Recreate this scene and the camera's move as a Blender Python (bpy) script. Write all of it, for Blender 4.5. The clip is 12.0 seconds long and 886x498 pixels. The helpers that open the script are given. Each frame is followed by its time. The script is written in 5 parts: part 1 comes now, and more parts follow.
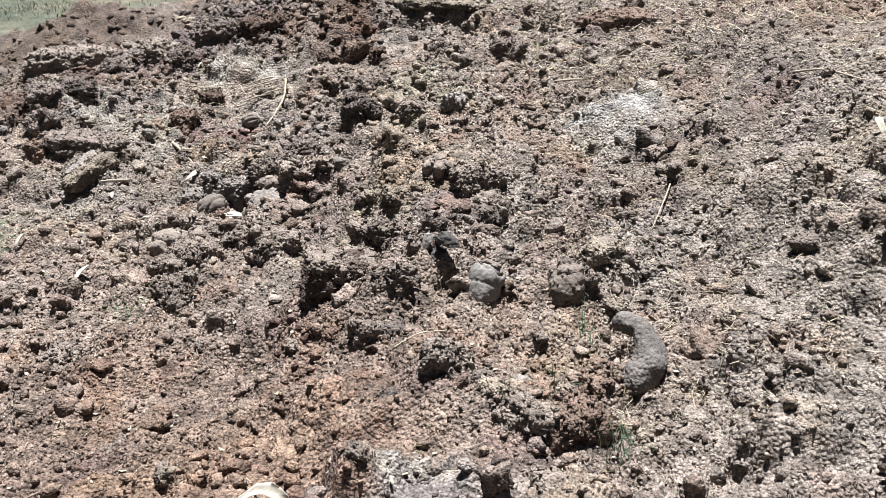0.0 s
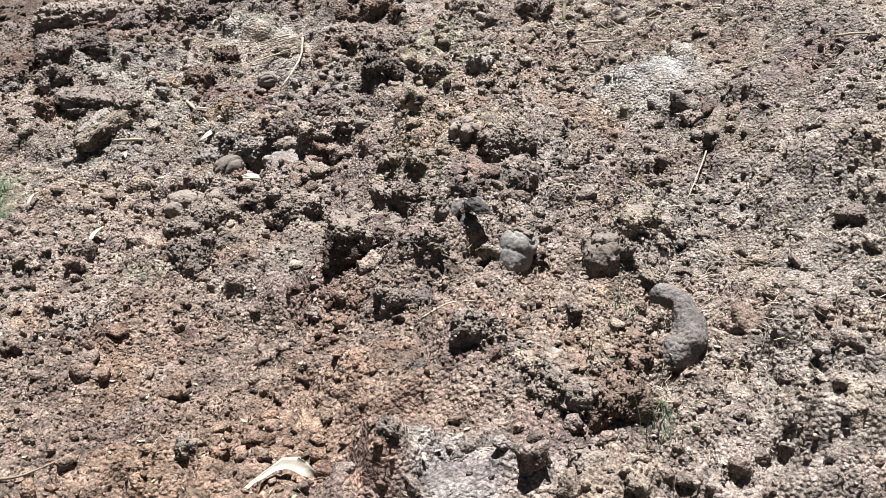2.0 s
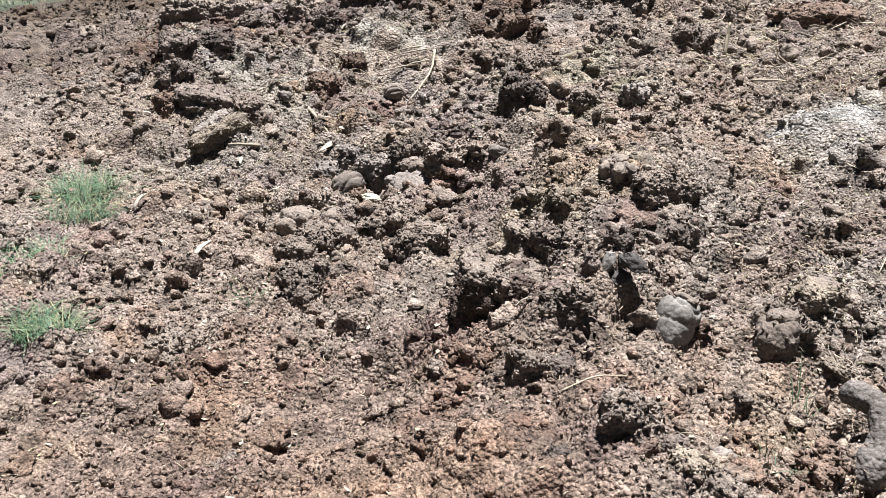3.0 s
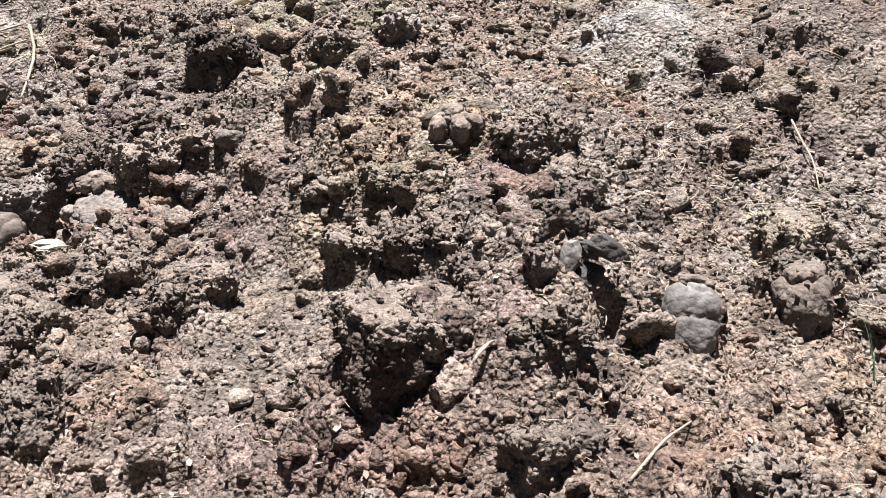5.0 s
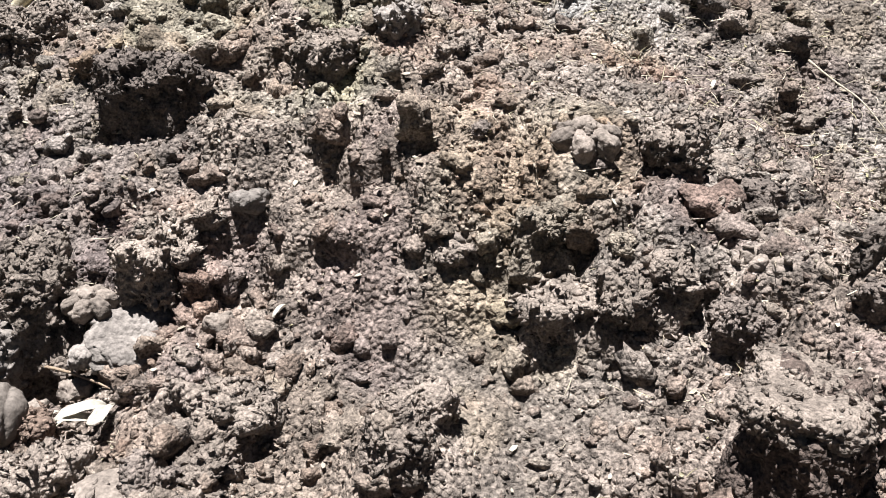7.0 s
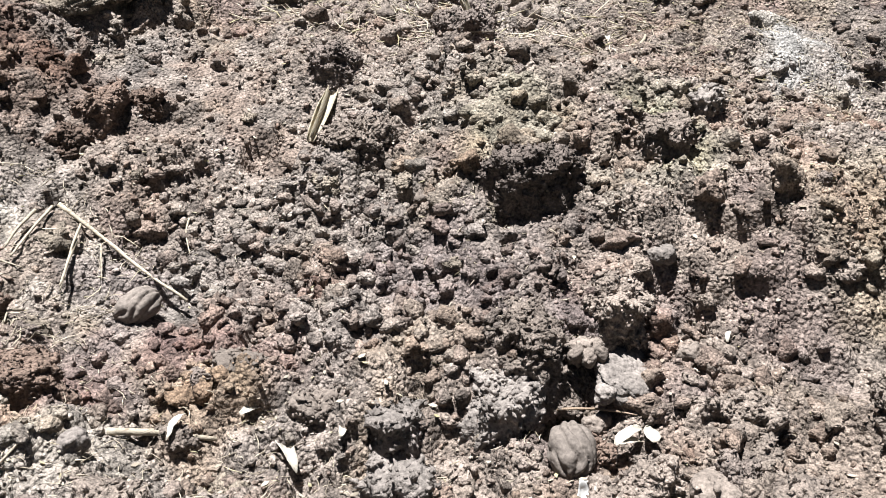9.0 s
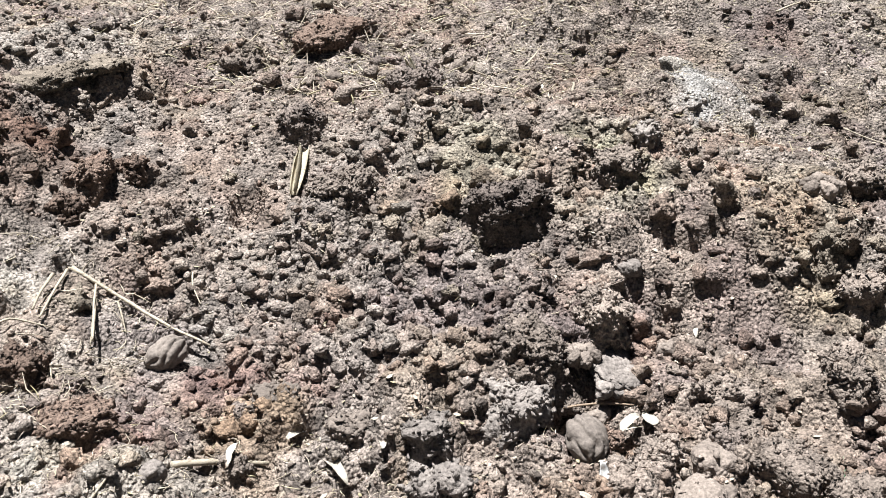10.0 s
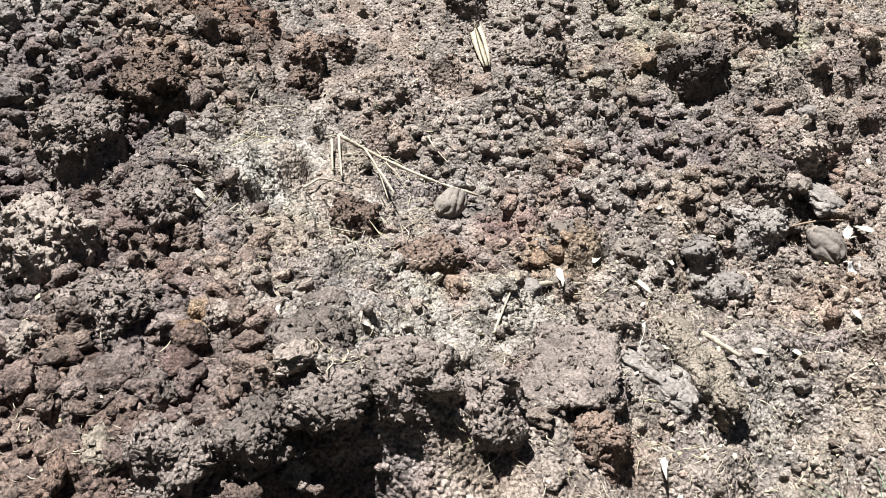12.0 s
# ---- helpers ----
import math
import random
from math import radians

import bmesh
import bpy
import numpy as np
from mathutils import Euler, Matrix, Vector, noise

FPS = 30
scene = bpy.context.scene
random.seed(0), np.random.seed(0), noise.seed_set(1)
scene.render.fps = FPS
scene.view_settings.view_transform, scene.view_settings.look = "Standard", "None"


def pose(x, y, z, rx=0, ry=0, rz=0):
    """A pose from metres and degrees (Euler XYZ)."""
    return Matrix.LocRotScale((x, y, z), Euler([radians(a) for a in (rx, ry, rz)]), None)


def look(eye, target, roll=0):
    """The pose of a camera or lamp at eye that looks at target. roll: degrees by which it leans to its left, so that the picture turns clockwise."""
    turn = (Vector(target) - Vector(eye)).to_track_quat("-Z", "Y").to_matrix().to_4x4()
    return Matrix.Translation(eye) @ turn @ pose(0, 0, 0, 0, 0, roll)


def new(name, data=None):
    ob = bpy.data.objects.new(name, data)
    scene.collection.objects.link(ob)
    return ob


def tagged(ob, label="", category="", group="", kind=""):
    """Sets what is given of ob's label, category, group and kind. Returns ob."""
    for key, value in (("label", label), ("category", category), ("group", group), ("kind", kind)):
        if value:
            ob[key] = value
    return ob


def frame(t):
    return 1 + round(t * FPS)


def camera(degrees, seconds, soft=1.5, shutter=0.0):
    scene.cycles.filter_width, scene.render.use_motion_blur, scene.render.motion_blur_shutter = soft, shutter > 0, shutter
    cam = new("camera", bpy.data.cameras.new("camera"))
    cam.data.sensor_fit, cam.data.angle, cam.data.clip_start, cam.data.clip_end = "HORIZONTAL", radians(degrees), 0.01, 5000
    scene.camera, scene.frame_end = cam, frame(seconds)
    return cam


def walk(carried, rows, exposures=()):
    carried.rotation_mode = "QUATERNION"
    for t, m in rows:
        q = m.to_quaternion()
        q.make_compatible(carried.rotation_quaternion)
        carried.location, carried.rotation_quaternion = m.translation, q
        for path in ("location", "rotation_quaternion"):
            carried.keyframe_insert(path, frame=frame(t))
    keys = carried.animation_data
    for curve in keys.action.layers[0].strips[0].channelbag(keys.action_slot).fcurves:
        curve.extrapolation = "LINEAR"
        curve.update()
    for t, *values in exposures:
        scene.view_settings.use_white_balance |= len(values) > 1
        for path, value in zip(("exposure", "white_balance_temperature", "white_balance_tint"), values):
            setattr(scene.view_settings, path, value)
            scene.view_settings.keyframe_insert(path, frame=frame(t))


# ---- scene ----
cam = camera(48.7, 12.0, 0.9)
PATH = [
    (0, (0.092, 0.098, 1.361), (0.037, 1.97, 0.657), 0.12),
    (0.5, (0.057, 0.102, 1.375), (-0.124, 1.98, 0.711), -0.78),
    (1, (0.043, 0.102, 1.387), (-0.161, 2.011, 0.826), 0.06),
    (1.5, (0.049, 0.119, 1.354), (-0.102, 2.01, 0.721), 0.26),
    (2, (0.019, 0.203, 1.327), (-0.046, 2.047, 0.555), 0.78),
    (2.5, (-0.027, 0.342, 1.31), (-0.191, 2.159, 0.49), 3.44),
    (2.7, (-0.061, 0.443, 1.291), (-0.338, 2.253, 0.485), 4.33),
    (4.3, (-0.623, 1.065, 1.096), (-0.365, 2.966, 0.532), -1.29),
    (4.5, (-0.681, 1.223, 1.031), (-0.316, 3.093, 0.423), -1.23),
    (5, (-0.762, 1.575, 0.952), (-0.12, 3.311, 0.194), 0.88),
    (5.5, (-0.926, 1.84, 0.978), (-0.027, 3.423, 0.15), 3.8),
    (6, (-1.126, 2.084, 1.076), (-0.043, 3.545, 0.243), 3.34),
    (6.5, (-1.326, 2.37, 1.064), (-0.108, 3.652, 0.128), 1.56),
    (6.7, (-1.391, 2.485, 1.089), (-0.128, 3.689, 0.111), 1.04),
    (8.3, (-2.321, 3.212, 1.189), (-0.727, 4.007, 0.279), 0.16),
    (8.5, (-2.414, 3.327, 1.189), (-0.823, 4.113, 0.267), -0.24),
    (9, (-2.584, 3.546, 1.272), (-0.96, 4.355, 0.431), -0.83),
    (9.5, (-2.766, 3.626, 1.286), (-1.064, 4.335, 0.51), -2.24),
    (10, (-2.969, 3.743, 1.323), (-1.201, 4.318, 0.588), -2.1),
    (10.5, (-3.084, 3.976, 1.297), (-1.287, 4.442, 0.55), -3.15),
    (11, (-3.24, 4.249, 1.308), (-1.43, 4.615, 0.542), -1.82),
    (11.5, (-3.512, 4.524, 1.344), (-1.737, 4.866, 0.489), -1.33),
    (12, (-3.611, 4.775, 1.352), (-1.85, 5.028, 0.439), -1.49),
]
walk(cam, [(t, look(eye, target, roll)) for t, eye, target, roll in PATH], [(0, 1.84, 6420, 9), (1, 1.84, 6520, 11), (2.5, 1.83, 6540, 10), (5, 1.87, 6680, 13), (5.5, 1.87, 6640, 13), (6, 1.86, 6550, 9), (9, 1.88, 6500, 9), (12, 1.84, 6480, 7)])


# ---- light ----
SUN_AZIMUTH, SUN_HEIGHT = 84.0, 81.0  # degrees: from +x towards +y, above the horizon
world = bpy.data.worlds.new("sky")
scene.world = world
world.use_nodes = True
sky = world.node_tree.nodes.new("ShaderNodeTexSky")
sky.sky_type, sky.sun_disc = "NISHITA", False
sky.sun_elevation, sky.sun_rotation = radians(SUN_HEIGHT), radians(90 - SUN_AZIMUTH)
backdrop_node = world.node_tree.nodes["Background"]
backdrop_node.inputs["Strength"].default_value = 0.008
world.node_tree.links.new(sky.outputs[0], backdrop_node.inputs["Color"])
sun_data = bpy.data.lights.new("sun", "SUN")
sun_data.energy, sun_data.angle, sun_data.color = 5.0, radians(0.5), (0.980, 0.985, 1.01)
sun = new("sun", sun_data)
su, sh = radians(SUN_AZIMUTH), radians(SUN_HEIGHT)
sun.matrix_world = look((0, 0, 0), (-math.cos(su) * math.cos(sh), -math.sin(su) * math.cos(sh), -math.sin(sh)))


# ---- arithmetic ----
def hash01(ix, iy, iz, seed):
    """A number from 0 to 1 for each lattice point."""
    n = (ix.astype(np.int64) * 374761393 + iy.astype(np.int64) * 668265263 + iz.astype(np.int64) * 2147483647 + seed * 1274126177) & 0xFFFFFFFF
    n = ((n ^ (n >> 13)) * 1274126177) & 0xFFFFFFFF
    n = ((n ^ (n >> 16)) * 2246822519) & 0xFFFFFFFF
    return ((n ^ (n >> 15)) & 0xFFFFFF) / 16777215.0


def vnoise(p, seed=0):
    """Smooth value noise from -1 to 1 at points p (n x 3)."""
    i = np.floor(p)
    f = p - i
    f = f * f * f * (f * (f * 6 - 15) + 10)
    i = i.astype(np.int64)
    total = np.zeros(len(p))
    for dx in (0, 1):
        for dy in (0, 1):
            for dz in (0, 1):
                w = np.abs(1 - dx - f[:, 0]) * np.abs(1 - dy - f[:, 1]) * np.abs(1 - dz - f[:, 2])
                total += w * hash01(i[:, 0] + dx, i[:, 1] + dy, i[:, 2] + dz, seed)
    return total * 2 - 1


def fbm(p, octaves=3, seed=0):
    total, amp = np.zeros(len(p)), 1.0
    for k in range(octaves):
        total += amp * vnoise(p * 2.03 ** k + 17.3 * k, seed + k)
        amp *= 0.5
    return total


def flat_points(x, y, scale):
    return np.stack([x / scale, y / scale, np.zeros_like(x)], -1)


def lumps(x, y, cell, seed, keep):
    """Heights of a scatter of half-buried round clods, one per lattice cell at most."""
    wx = x + 0.26 * cell * fbm(flat_points(x, y, cell * 0.7), 2, seed + 5)
    wy = y + 0.26 * cell * fbm(flat_points(x, y, cell * 0.7), 2, seed + 60)
    ix, iy = np.floor(wx / cell).astype(np.int64), np.floor(wy / cell).astype(np.int64)
    best = np.zeros_like(x)
    zero = np.zeros_like(ix)
    for dx in (-1, 0, 1):
        for dy in (-1, 0, 1):
            jx, jy = ix + dx, iy + dy
            cx = (jx + 0.15 + 0.7 * hash01(jx, jy, zero, seed)) * cell
            cy = (jy + 0.15 + 0.7 * hash01(jx, jy, zero + 1, seed)) * cell
            r = cell * (0.30 + 0.40 * hash01(jx, jy, zero + 2, seed))
            on = hash01(jx, jy, zero + 3, seed) < keep
            d2 = ((wx - cx) ** 2 + (wy - cy) ** 2) / r ** 2
            h = np.where(on & (d2 < 1), r * (0.5 + 0.5 * hash01(jx, jy, zero + 4, seed)) * np.clip(1 - d2, 0, 1) ** 1.4, 0)
            best = np.maximum(best, h)
    return best


def grains(p, cell, seed, keep=1.0):
    """Crumbs crowded together in space: 0 in the gaps, up to 1 on their backs."""
    p = p / cell
    i = np.floor(p).astype(np.int64)
    best = np.full(len(p), 9.0)
    for dx in (-1, 0, 1):
        for dy in (-1, 0, 1):
            for dz in (-1, 0, 1):
                jx, jy, jz = i[:, 0] + dx, i[:, 1] + dy, i[:, 2] + dz
                d = (jx + hash01(jx, jy, jz, seed) - p[:, 0]) ** 2 + (jy + hash01(jx, jy, jz, seed + 1) - p[:, 1]) ** 2 + (jz + hash01(jx, jy, jz, seed + 2) - p[:, 2]) ** 2
                best = np.minimum(best, d * (0.7 + 1.6 * hash01(jx, jy, jz, seed + 3)))
    return np.clip(1 - best / 0.85, 0, 1) ** 0.9


def smooth(t):
    t = np.clip(t, 0, 1)
    return t * t * (3 - 2 * t)


# ---- the lie of the land ----
def ground_height(x, y):
    fall = (0.0607 * np.clip(y, 0, 40) - 0.166) * smooth((y - 5.8) / 2.0)
    return -0.1 + 0.62 * smooth((y - 4.2) / 5.6) + 1.3 * smooth((y - 6) / 24) - fall


def settle(x, y):
    """How far the heap has risen or sunk against its broad slope."""
    u, w = np.clip(x, -2.6, 1.3), np.clip(y, 2.0, 6.2) - 4
    return (-0.0216 + 0.0038 * u - 0.0067 * w + 0.0041 * u * u + 0.0189 * w * w) * (1 - smooth((y - 6.2) / 0.8))


# swells of the heap over its broad slope: rows from front to back, 0.72 m apart
SWELLS = [
    [0.00, 0.01, 0.04, 0.00, 0.03, -0.01, 0.01, 0.00],
    [0.01, 0.01, -0.05, -0.13, 0.17, -0.04, 0.15, 0.03],
    [0.03, -0.03, 0.12, -0.02, 0.27, -0.20, 0.16, 0.04],
    [0.02, -0.09, 0.12, -0.09, 0.20, -0.09, 0.19, 0.07],
    [-0.02, 0.11, -0.04, 0.05, 0.12, -0.12, 0.18, 0.07],
    [-0.02, 0.26, -0.03, -0.24, -0.06, 0.07, 0.03, 0.01],
    [0.02, -0.13, -0.08, 0.07, 0.00, 0.00, 0.00, 0.00],
    [-0.07, -0.18, -0.06, 0.17, 0.09, 0.00, 0.00, 0.00],
]
# hollows, and small humps with a negative depth: x, y, half-widths along and across, turn in degrees, depth
PITS = [
    (-0.43, 3.42, 0.17, 0.36, 0, 0.07),
    (0.70, 3.92, 0.22, 0.17, 0, -0.065),
    (-0.01, 3.55, 0.13, 0.11, 0, -0.05),
    (-0.72, 4.34, 0.17, 0.15, 0, -0.09),
    (-1.00, 5.38, 0.14, 0.12, 0, -0.06),
    (-0.47, 2.77, 0.12, 0.09, 0, 0.02),
    (-0.86, 4.13, 0.09, 0.06, 30, 0.09),
    (-2.37, 5.21, 0.15, 0.17, 0, 0.25),
    (-0.62, 5.35, 0.10, 0.06, 10, 0.06),
    (0.50, 2.56, 0.06, 0.07, 0, 0.06),
    (-0.20, 3.10, 0.12, 0.05, -20, 0.06),
    (0.03, 2.85, 0.06, 0.05, 0, 0.04),
    (-0.10, 5.86, 0.30, 0.08, -10, 0.04),
    (0.90, 5.56, 0.16, 0.10, -10, 0.10),
    (0.74, 6.28, 0.12, 0.06, 0, 0.07),
    (-0.17, 3.21, 0.07, 0.05, 20, 0.05),
    (-0.20, 3.44, 0.05, 0.04, 0, 0.035),
    (-0.40, 5.22, 0.06, 0.045, 0, 0.06),
    (-0.02, 1.98, 0.20, 0.12, 0, -0.05),
    (-1.02, 7.05, 0.30, 0.28, 0, -0.15),
    (-1.85, 7.10, 0.45, 0.30, 0, 0.10),
    (-0.52, 3.95, 0.12, 0.06, 30, 0.06),
]


def heap_base(x, y):
    z = ground_height(x, y) + settle(x, y) + 0.62 * smooth((0.70 * x + 0.71 * y - 1.75) / 1.9)
    for j, row in enumerate(SWELLS):
        for i, a in enumerate(row):
            if a:
                z = z + a * np.exp(-((x + 2.9 - 0.72 * i) ** 2 + (y - 1.7 - 0.72 * j) ** 2) / 0.605)
    return z


def soil_edge(y):
    """The x at which the grass on the left gives way to soil."""
    return np.interp(y, [0, 2, 3, 4, 5, 6, 6.8, 7.1, 7.3, 7.45, 7.6, 7.8, 8.0, 8.4, 9.5, 14], [-2.6, -2.4, -2.3, -2.8, -3.8, -5.0, -4.8, -4.0, -3.2, -2.5, -2.0, -1.5, -0.95, -0.45, 0.0, 0.8])


def heap_form(x, y):
    """The heap's broad form with its hollows; x and y are flat arrays."""
    z = heap_base(x, y)
    for px, py, a, b, turn, depth in PITS:
        c, s = math.cos(radians(turn)), math.sin(radians(turn))
        u, v = ((x - px) * c + (y - py) * s) / a, ((y - py) * c - (x - px) * s) / b
        z = z - depth * np.exp(-(u * u + v * v) ** 2)
    return z


def heap_height(x, y):
    """The heap's surface with its lumps."""
    z = heap_form(x, y)
    rough = 0.75 + 0.45 * vnoise(flat_points(x, y, 0.6), 31)
    z = z + 0.022 * fbm(flat_points(x, y, 0.30), 3, 3)
    z = z + rough * (0.58 * lumps(x, y, 0.21, 11, 0.55) + 0.46 * lumps(x, y, 0.110, 14, 0.5)) - 0.012
    z = z - 0.035 * np.clip(vnoise(flat_points(x, y, 0.10), 21) - 0.25, 0, 1) - 0.028
    outside = smooth((soil_edge(y) + 0.25 * vnoise(flat_points(x, y, 0.5), 41) - x) / 0.5)
    return z * (1 - outside) + (ground_height(x, y) - 0.25) * outside


# stretches of fine, smooth soil with few crumbs: x, y, half-widths, how far
FINE = [(0.68, 3.88, 0.17, 0.13, 0.85), (-0.02, 2.00, 0.24, 0.12, 0.35), (-1.15, 5.45, 0.30, 0.25, 0.8), (1.35, 3.20, 0.60, 1.10, 0.30), (-0.30, 5.60, 0.5, 0.2, 0.5), (-0.45, 3.45, 0.16, 0.30, 0.5), (-0.20, 2.35, 0.25, 0.20, 0.4)]


def fineness(x, y):
    k = np.zeros_like(x)
    for fx, fy, a, b, c in FINE:
        k = np.maximum(k, c * smooth(1.6 - 1.2 * np.sqrt(((x - fx) / a) ** 2 + ((y - fy) / b) ** 2)))
    return k


# soils, and one hollow's painted shade: x, y, half-widths, colour
FRONT_SOILS = [
    (-0.7, 2.4, 1.1, 0.8, (0.216, 0.158, 0.127)),
    (-1.3, 3.3, 0.7, 0.6, (0.265, 0.209, 0.173)),
    (1.3, 2.9, 0.8, 1.1, (0.258, 0.218, 0.188)),
    (0.4, 2.6, 0.35, 0.4, (0.268, 0.210, 0.170)),
    (-0.35, 3.45, 0.40, 0.30, (0.222, 0.186, 0.158)),
    (-0.25, 3.80, 0.30, 0.20, (0.268, 0.214, 0.178)),
    (-0.10, 4.10, 0.30, 0.15, (0.285, 0.250, 0.198)),
    (-0.70, 4.25, 0.30, 0.22, (0.195, 0.160, 0.142)),
    (-0.75, 4.75, 0.50, 0.35, (0.246, 0.208, 0.183)),
    (-1.10, 4.85, 0.22, 0.20, (0.257, 0.193, 0.158)),
]
BACK_SOILS = [
    (-1.15, 5.45, 0.30, 0.25, (0.325, 0.283, 0.243)),
    (-1.45, 5.05, 0.18, 0.15, (0.232, 0.161, 0.131)),
    (-1.90, 5.15, 0.28, 0.20, (0.300, 0.268, 0.232)),
    (-1.60, 4.90, 0.20, 0.15, (0.295, 0.258, 0.220)),
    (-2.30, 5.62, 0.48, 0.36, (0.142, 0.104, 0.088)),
    (-1.60, 6.05, 0.60, 0.45, (0.180, 0.150, 0.134)),
    (-0.90, 5.95, 0.40, 0.25, (0.214, 0.166, 0.136)),
    (-0.75, 6.90, 0.85, 0.50, (0.120, 0.078, 0.060)),
    (-2.35, 6.40, 0.55, 0.30, (0.243, 0.200, 0.185)),
    (-1.80, 5.75, 0.25, 0.18, (0.225, 0.168, 0.146)),
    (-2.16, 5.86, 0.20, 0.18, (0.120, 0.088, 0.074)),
    (-3.80, 6.90, 1.00, 0.75, (0.095, 0.078, 0.060)),
    (-0.45, 5.72, 0.30, 0.12, (0.230, 0.200, 0.178)),
    (-1.55, 6.00, 0.55, 0.35, (0.168, 0.138, 0.127)),
    (-1.95, 5.78, 0.36, 0.20, (0.190, 0.160, 0.150)),
    (-2.25, 5.88, 0.40, 0.25, (0.160, 0.124, 0.110)),
    (-2.36, 5.72, 0.18, 0.12, (0.160, 0.112, 0.090)),
    (-2.02, 5.58, 0.07, 0.05, (0.290, 0.200, 0.125)),
    (-1.30, 5.50, 0.15, 0.12, (0.315, 0.285, 0.248)),
    (-1.10, 5.62, 0.12, 0.10, (0.310, 0.280, 0.240)),
    (-1.75, 5.20, 0.25, 0.14, (0.315, 0.285, 0.248)),
    (-2.05, 5.15, 0.16, 0.12, (0.300, 0.270, 0.240)),
    (-1.10, 6.95, 0.75, 0.40, (0.115, 0.070, 0.052)),
    (-0.55, 6.10, 0.22, 0.55, (0.130, 0.082, 0.062)),
    (-1.75, 6.85, 0.40, 0.22, (0.140, 0.110, 0.102)),
    (0.05, 6.25, 0.55, 0.28, (0.300, 0.262, 0.228)),
]
FAR_SOILS_AND_SHADE = [
    (-0.85, 3.60, 0.32, 0.24, (0.240, 0.190, 0.155)),
    (-0.08, 4.14, 0.16, 0.10, (0.262, 0.240, 0.165)),
    (-0.25, 4.55, 0.25, 0.20, (0.262, 0.232, 0.180)),
    (-0.12, 3.55, 0.22, 0.20, (0.275, 0.225, 0.170)),
    (-1.05, 4.90, 0.14, 0.30, (0.215, 0.150, 0.132)),
    (-1.25, 4.75, 0.20, 0.16, (0.250, 0.185, 0.135)),
    (-0.55, 2.15, 0.55, 0.30, (0.262, 0.180, 0.132)),
    (-3.30, 5.90, 0.90, 0.80, (0.168, 0.134, 0.112)),
    (-2.70, 7.20, 0.80, 0.35, (0.140, 0.106, 0.084)),
    (-1.65, 7.25, 0.60, 0.32, (0.135, 0.100, 0.086)),
    (-3.40, 6.85, 0.80, 0.30, (0.125, 0.096, 0.076)),
    (0.64, 3.90, 0.25, 0.18, (0.350, 0.332, 0.310)),
    (-0.02, 2.00, 0.24, 0.13, (0.285, 0.255, 0.232)),
    (2.20, 5.90, 0.80, 0.40, (0.262, 0.193, 0.152)),
    (3.50, 11.5, 5.50, 2.40, (0.225, 0.195, 0.145)),
    (1.50, 4.30, 0.70, 0.45, (0.225, 0.182, 0.152)),
    (0.85, 3.52, 0.28, 0.24, (0.205, 0.170, 0.145)),
    (0.75, 4.40, 0.45, 0.28, (0.205, 0.165, 0.138)),
    # over the dug hollow: its shade put into the soil colour
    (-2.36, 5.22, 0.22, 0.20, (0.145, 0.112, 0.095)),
    (1.15, 3.72, 0.30, 0.28, (0.205, 0.170, 0.146)),
]


def soil_tint(x, y):
    p = np.stack([x, y, np.zeros_like(x)], -1)
    k = (0.5 + 0.5 * np.clip(fbm(p / 0.55, 3, 51), -1, 1))[:, None]
    colour = np.array((0.268, 0.214, 0.178)) * (1 - k) + np.array((0.258, 0.226, 0.200)) * k
    wx, wy = x + 0.10 * fbm(p / 0.16, 2, 52), y + 0.10 * fbm(p / 0.16, 2, 53)
    for sx, sy, a, b, c in FRONT_SOILS + BACK_SOILS + FAR_SOILS_AND_SHADE:
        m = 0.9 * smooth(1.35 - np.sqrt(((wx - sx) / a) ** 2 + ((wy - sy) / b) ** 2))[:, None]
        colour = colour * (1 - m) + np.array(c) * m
    for size, seed, share, c in ((0.20, 54, 0.45, (0.96, 0.80, 0.72)), (0.17, 56, 0.45, (1.04, 0.98, 0.84)), (0.24, 58, 0.60, (0.78, 0.73, 0.79))):
        m = smooth(fbm(p / size + seed, 3, seed) * 1.6 - 0.45)[:, None] * share
        colour = colour * (1 - m + m * np.array(c))
    return colour


# ---- materials ----
def nodes_of(name):
    m = bpy.data.materials.new(name)
    m.use_nodes = True
    t = m.node_tree
    return m, t, t.nodes["Principled BSDF"]


def add_node(t, kind, values=(), **settings):
    n = t.nodes.new(kind)
    for key, value in values:
        n.inputs[key].default_value = value
    if "op" in settings:
        n.operation = settings["op"]
    if "attribute" in settings:
        n.attribute_name = settings["attribute"]
    if "mode" in settings:
        n.blend_type = settings["mode"]
        n.data_type = "RGBA"
    return n


def ramp(t, source, stops):
    n = t.nodes.new("ShaderNodeValToRGB")
    while len(n.color_ramp.elements) < len(stops):
        n.color_ramp.elements.new(0.5)
    for e, (at, value) in zip(n.color_ramp.elements, stops):
        e.position = at
        e.color = (*value, 1) if isinstance(value, tuple) else (value, value, value, 1)
    t.links.new(source, n.inputs[0])
    return n.outputs[0]


def between(t, source, a, b, low, high):
    """Maps source from a..b to low..high."""
    n = add_node(t, "ShaderNodeMapRange", (("From Min", a), ("From Max", b), ("To Min", low), ("To Max", high)))
    t.links.new(source, n.inputs["Value"])
    return n.outputs[0]


def multiply(t, a, b):
    n = t.nodes.new("ShaderNodeMix")
    n.data_type, n.blend_type = "RGBA", "MULTIPLY"
    n.inputs[0].default_value = 1.0
    t.links.new(a, n.inputs[6])
    t.links.new(b, n.inputs[7])
    return n.outputs[2]


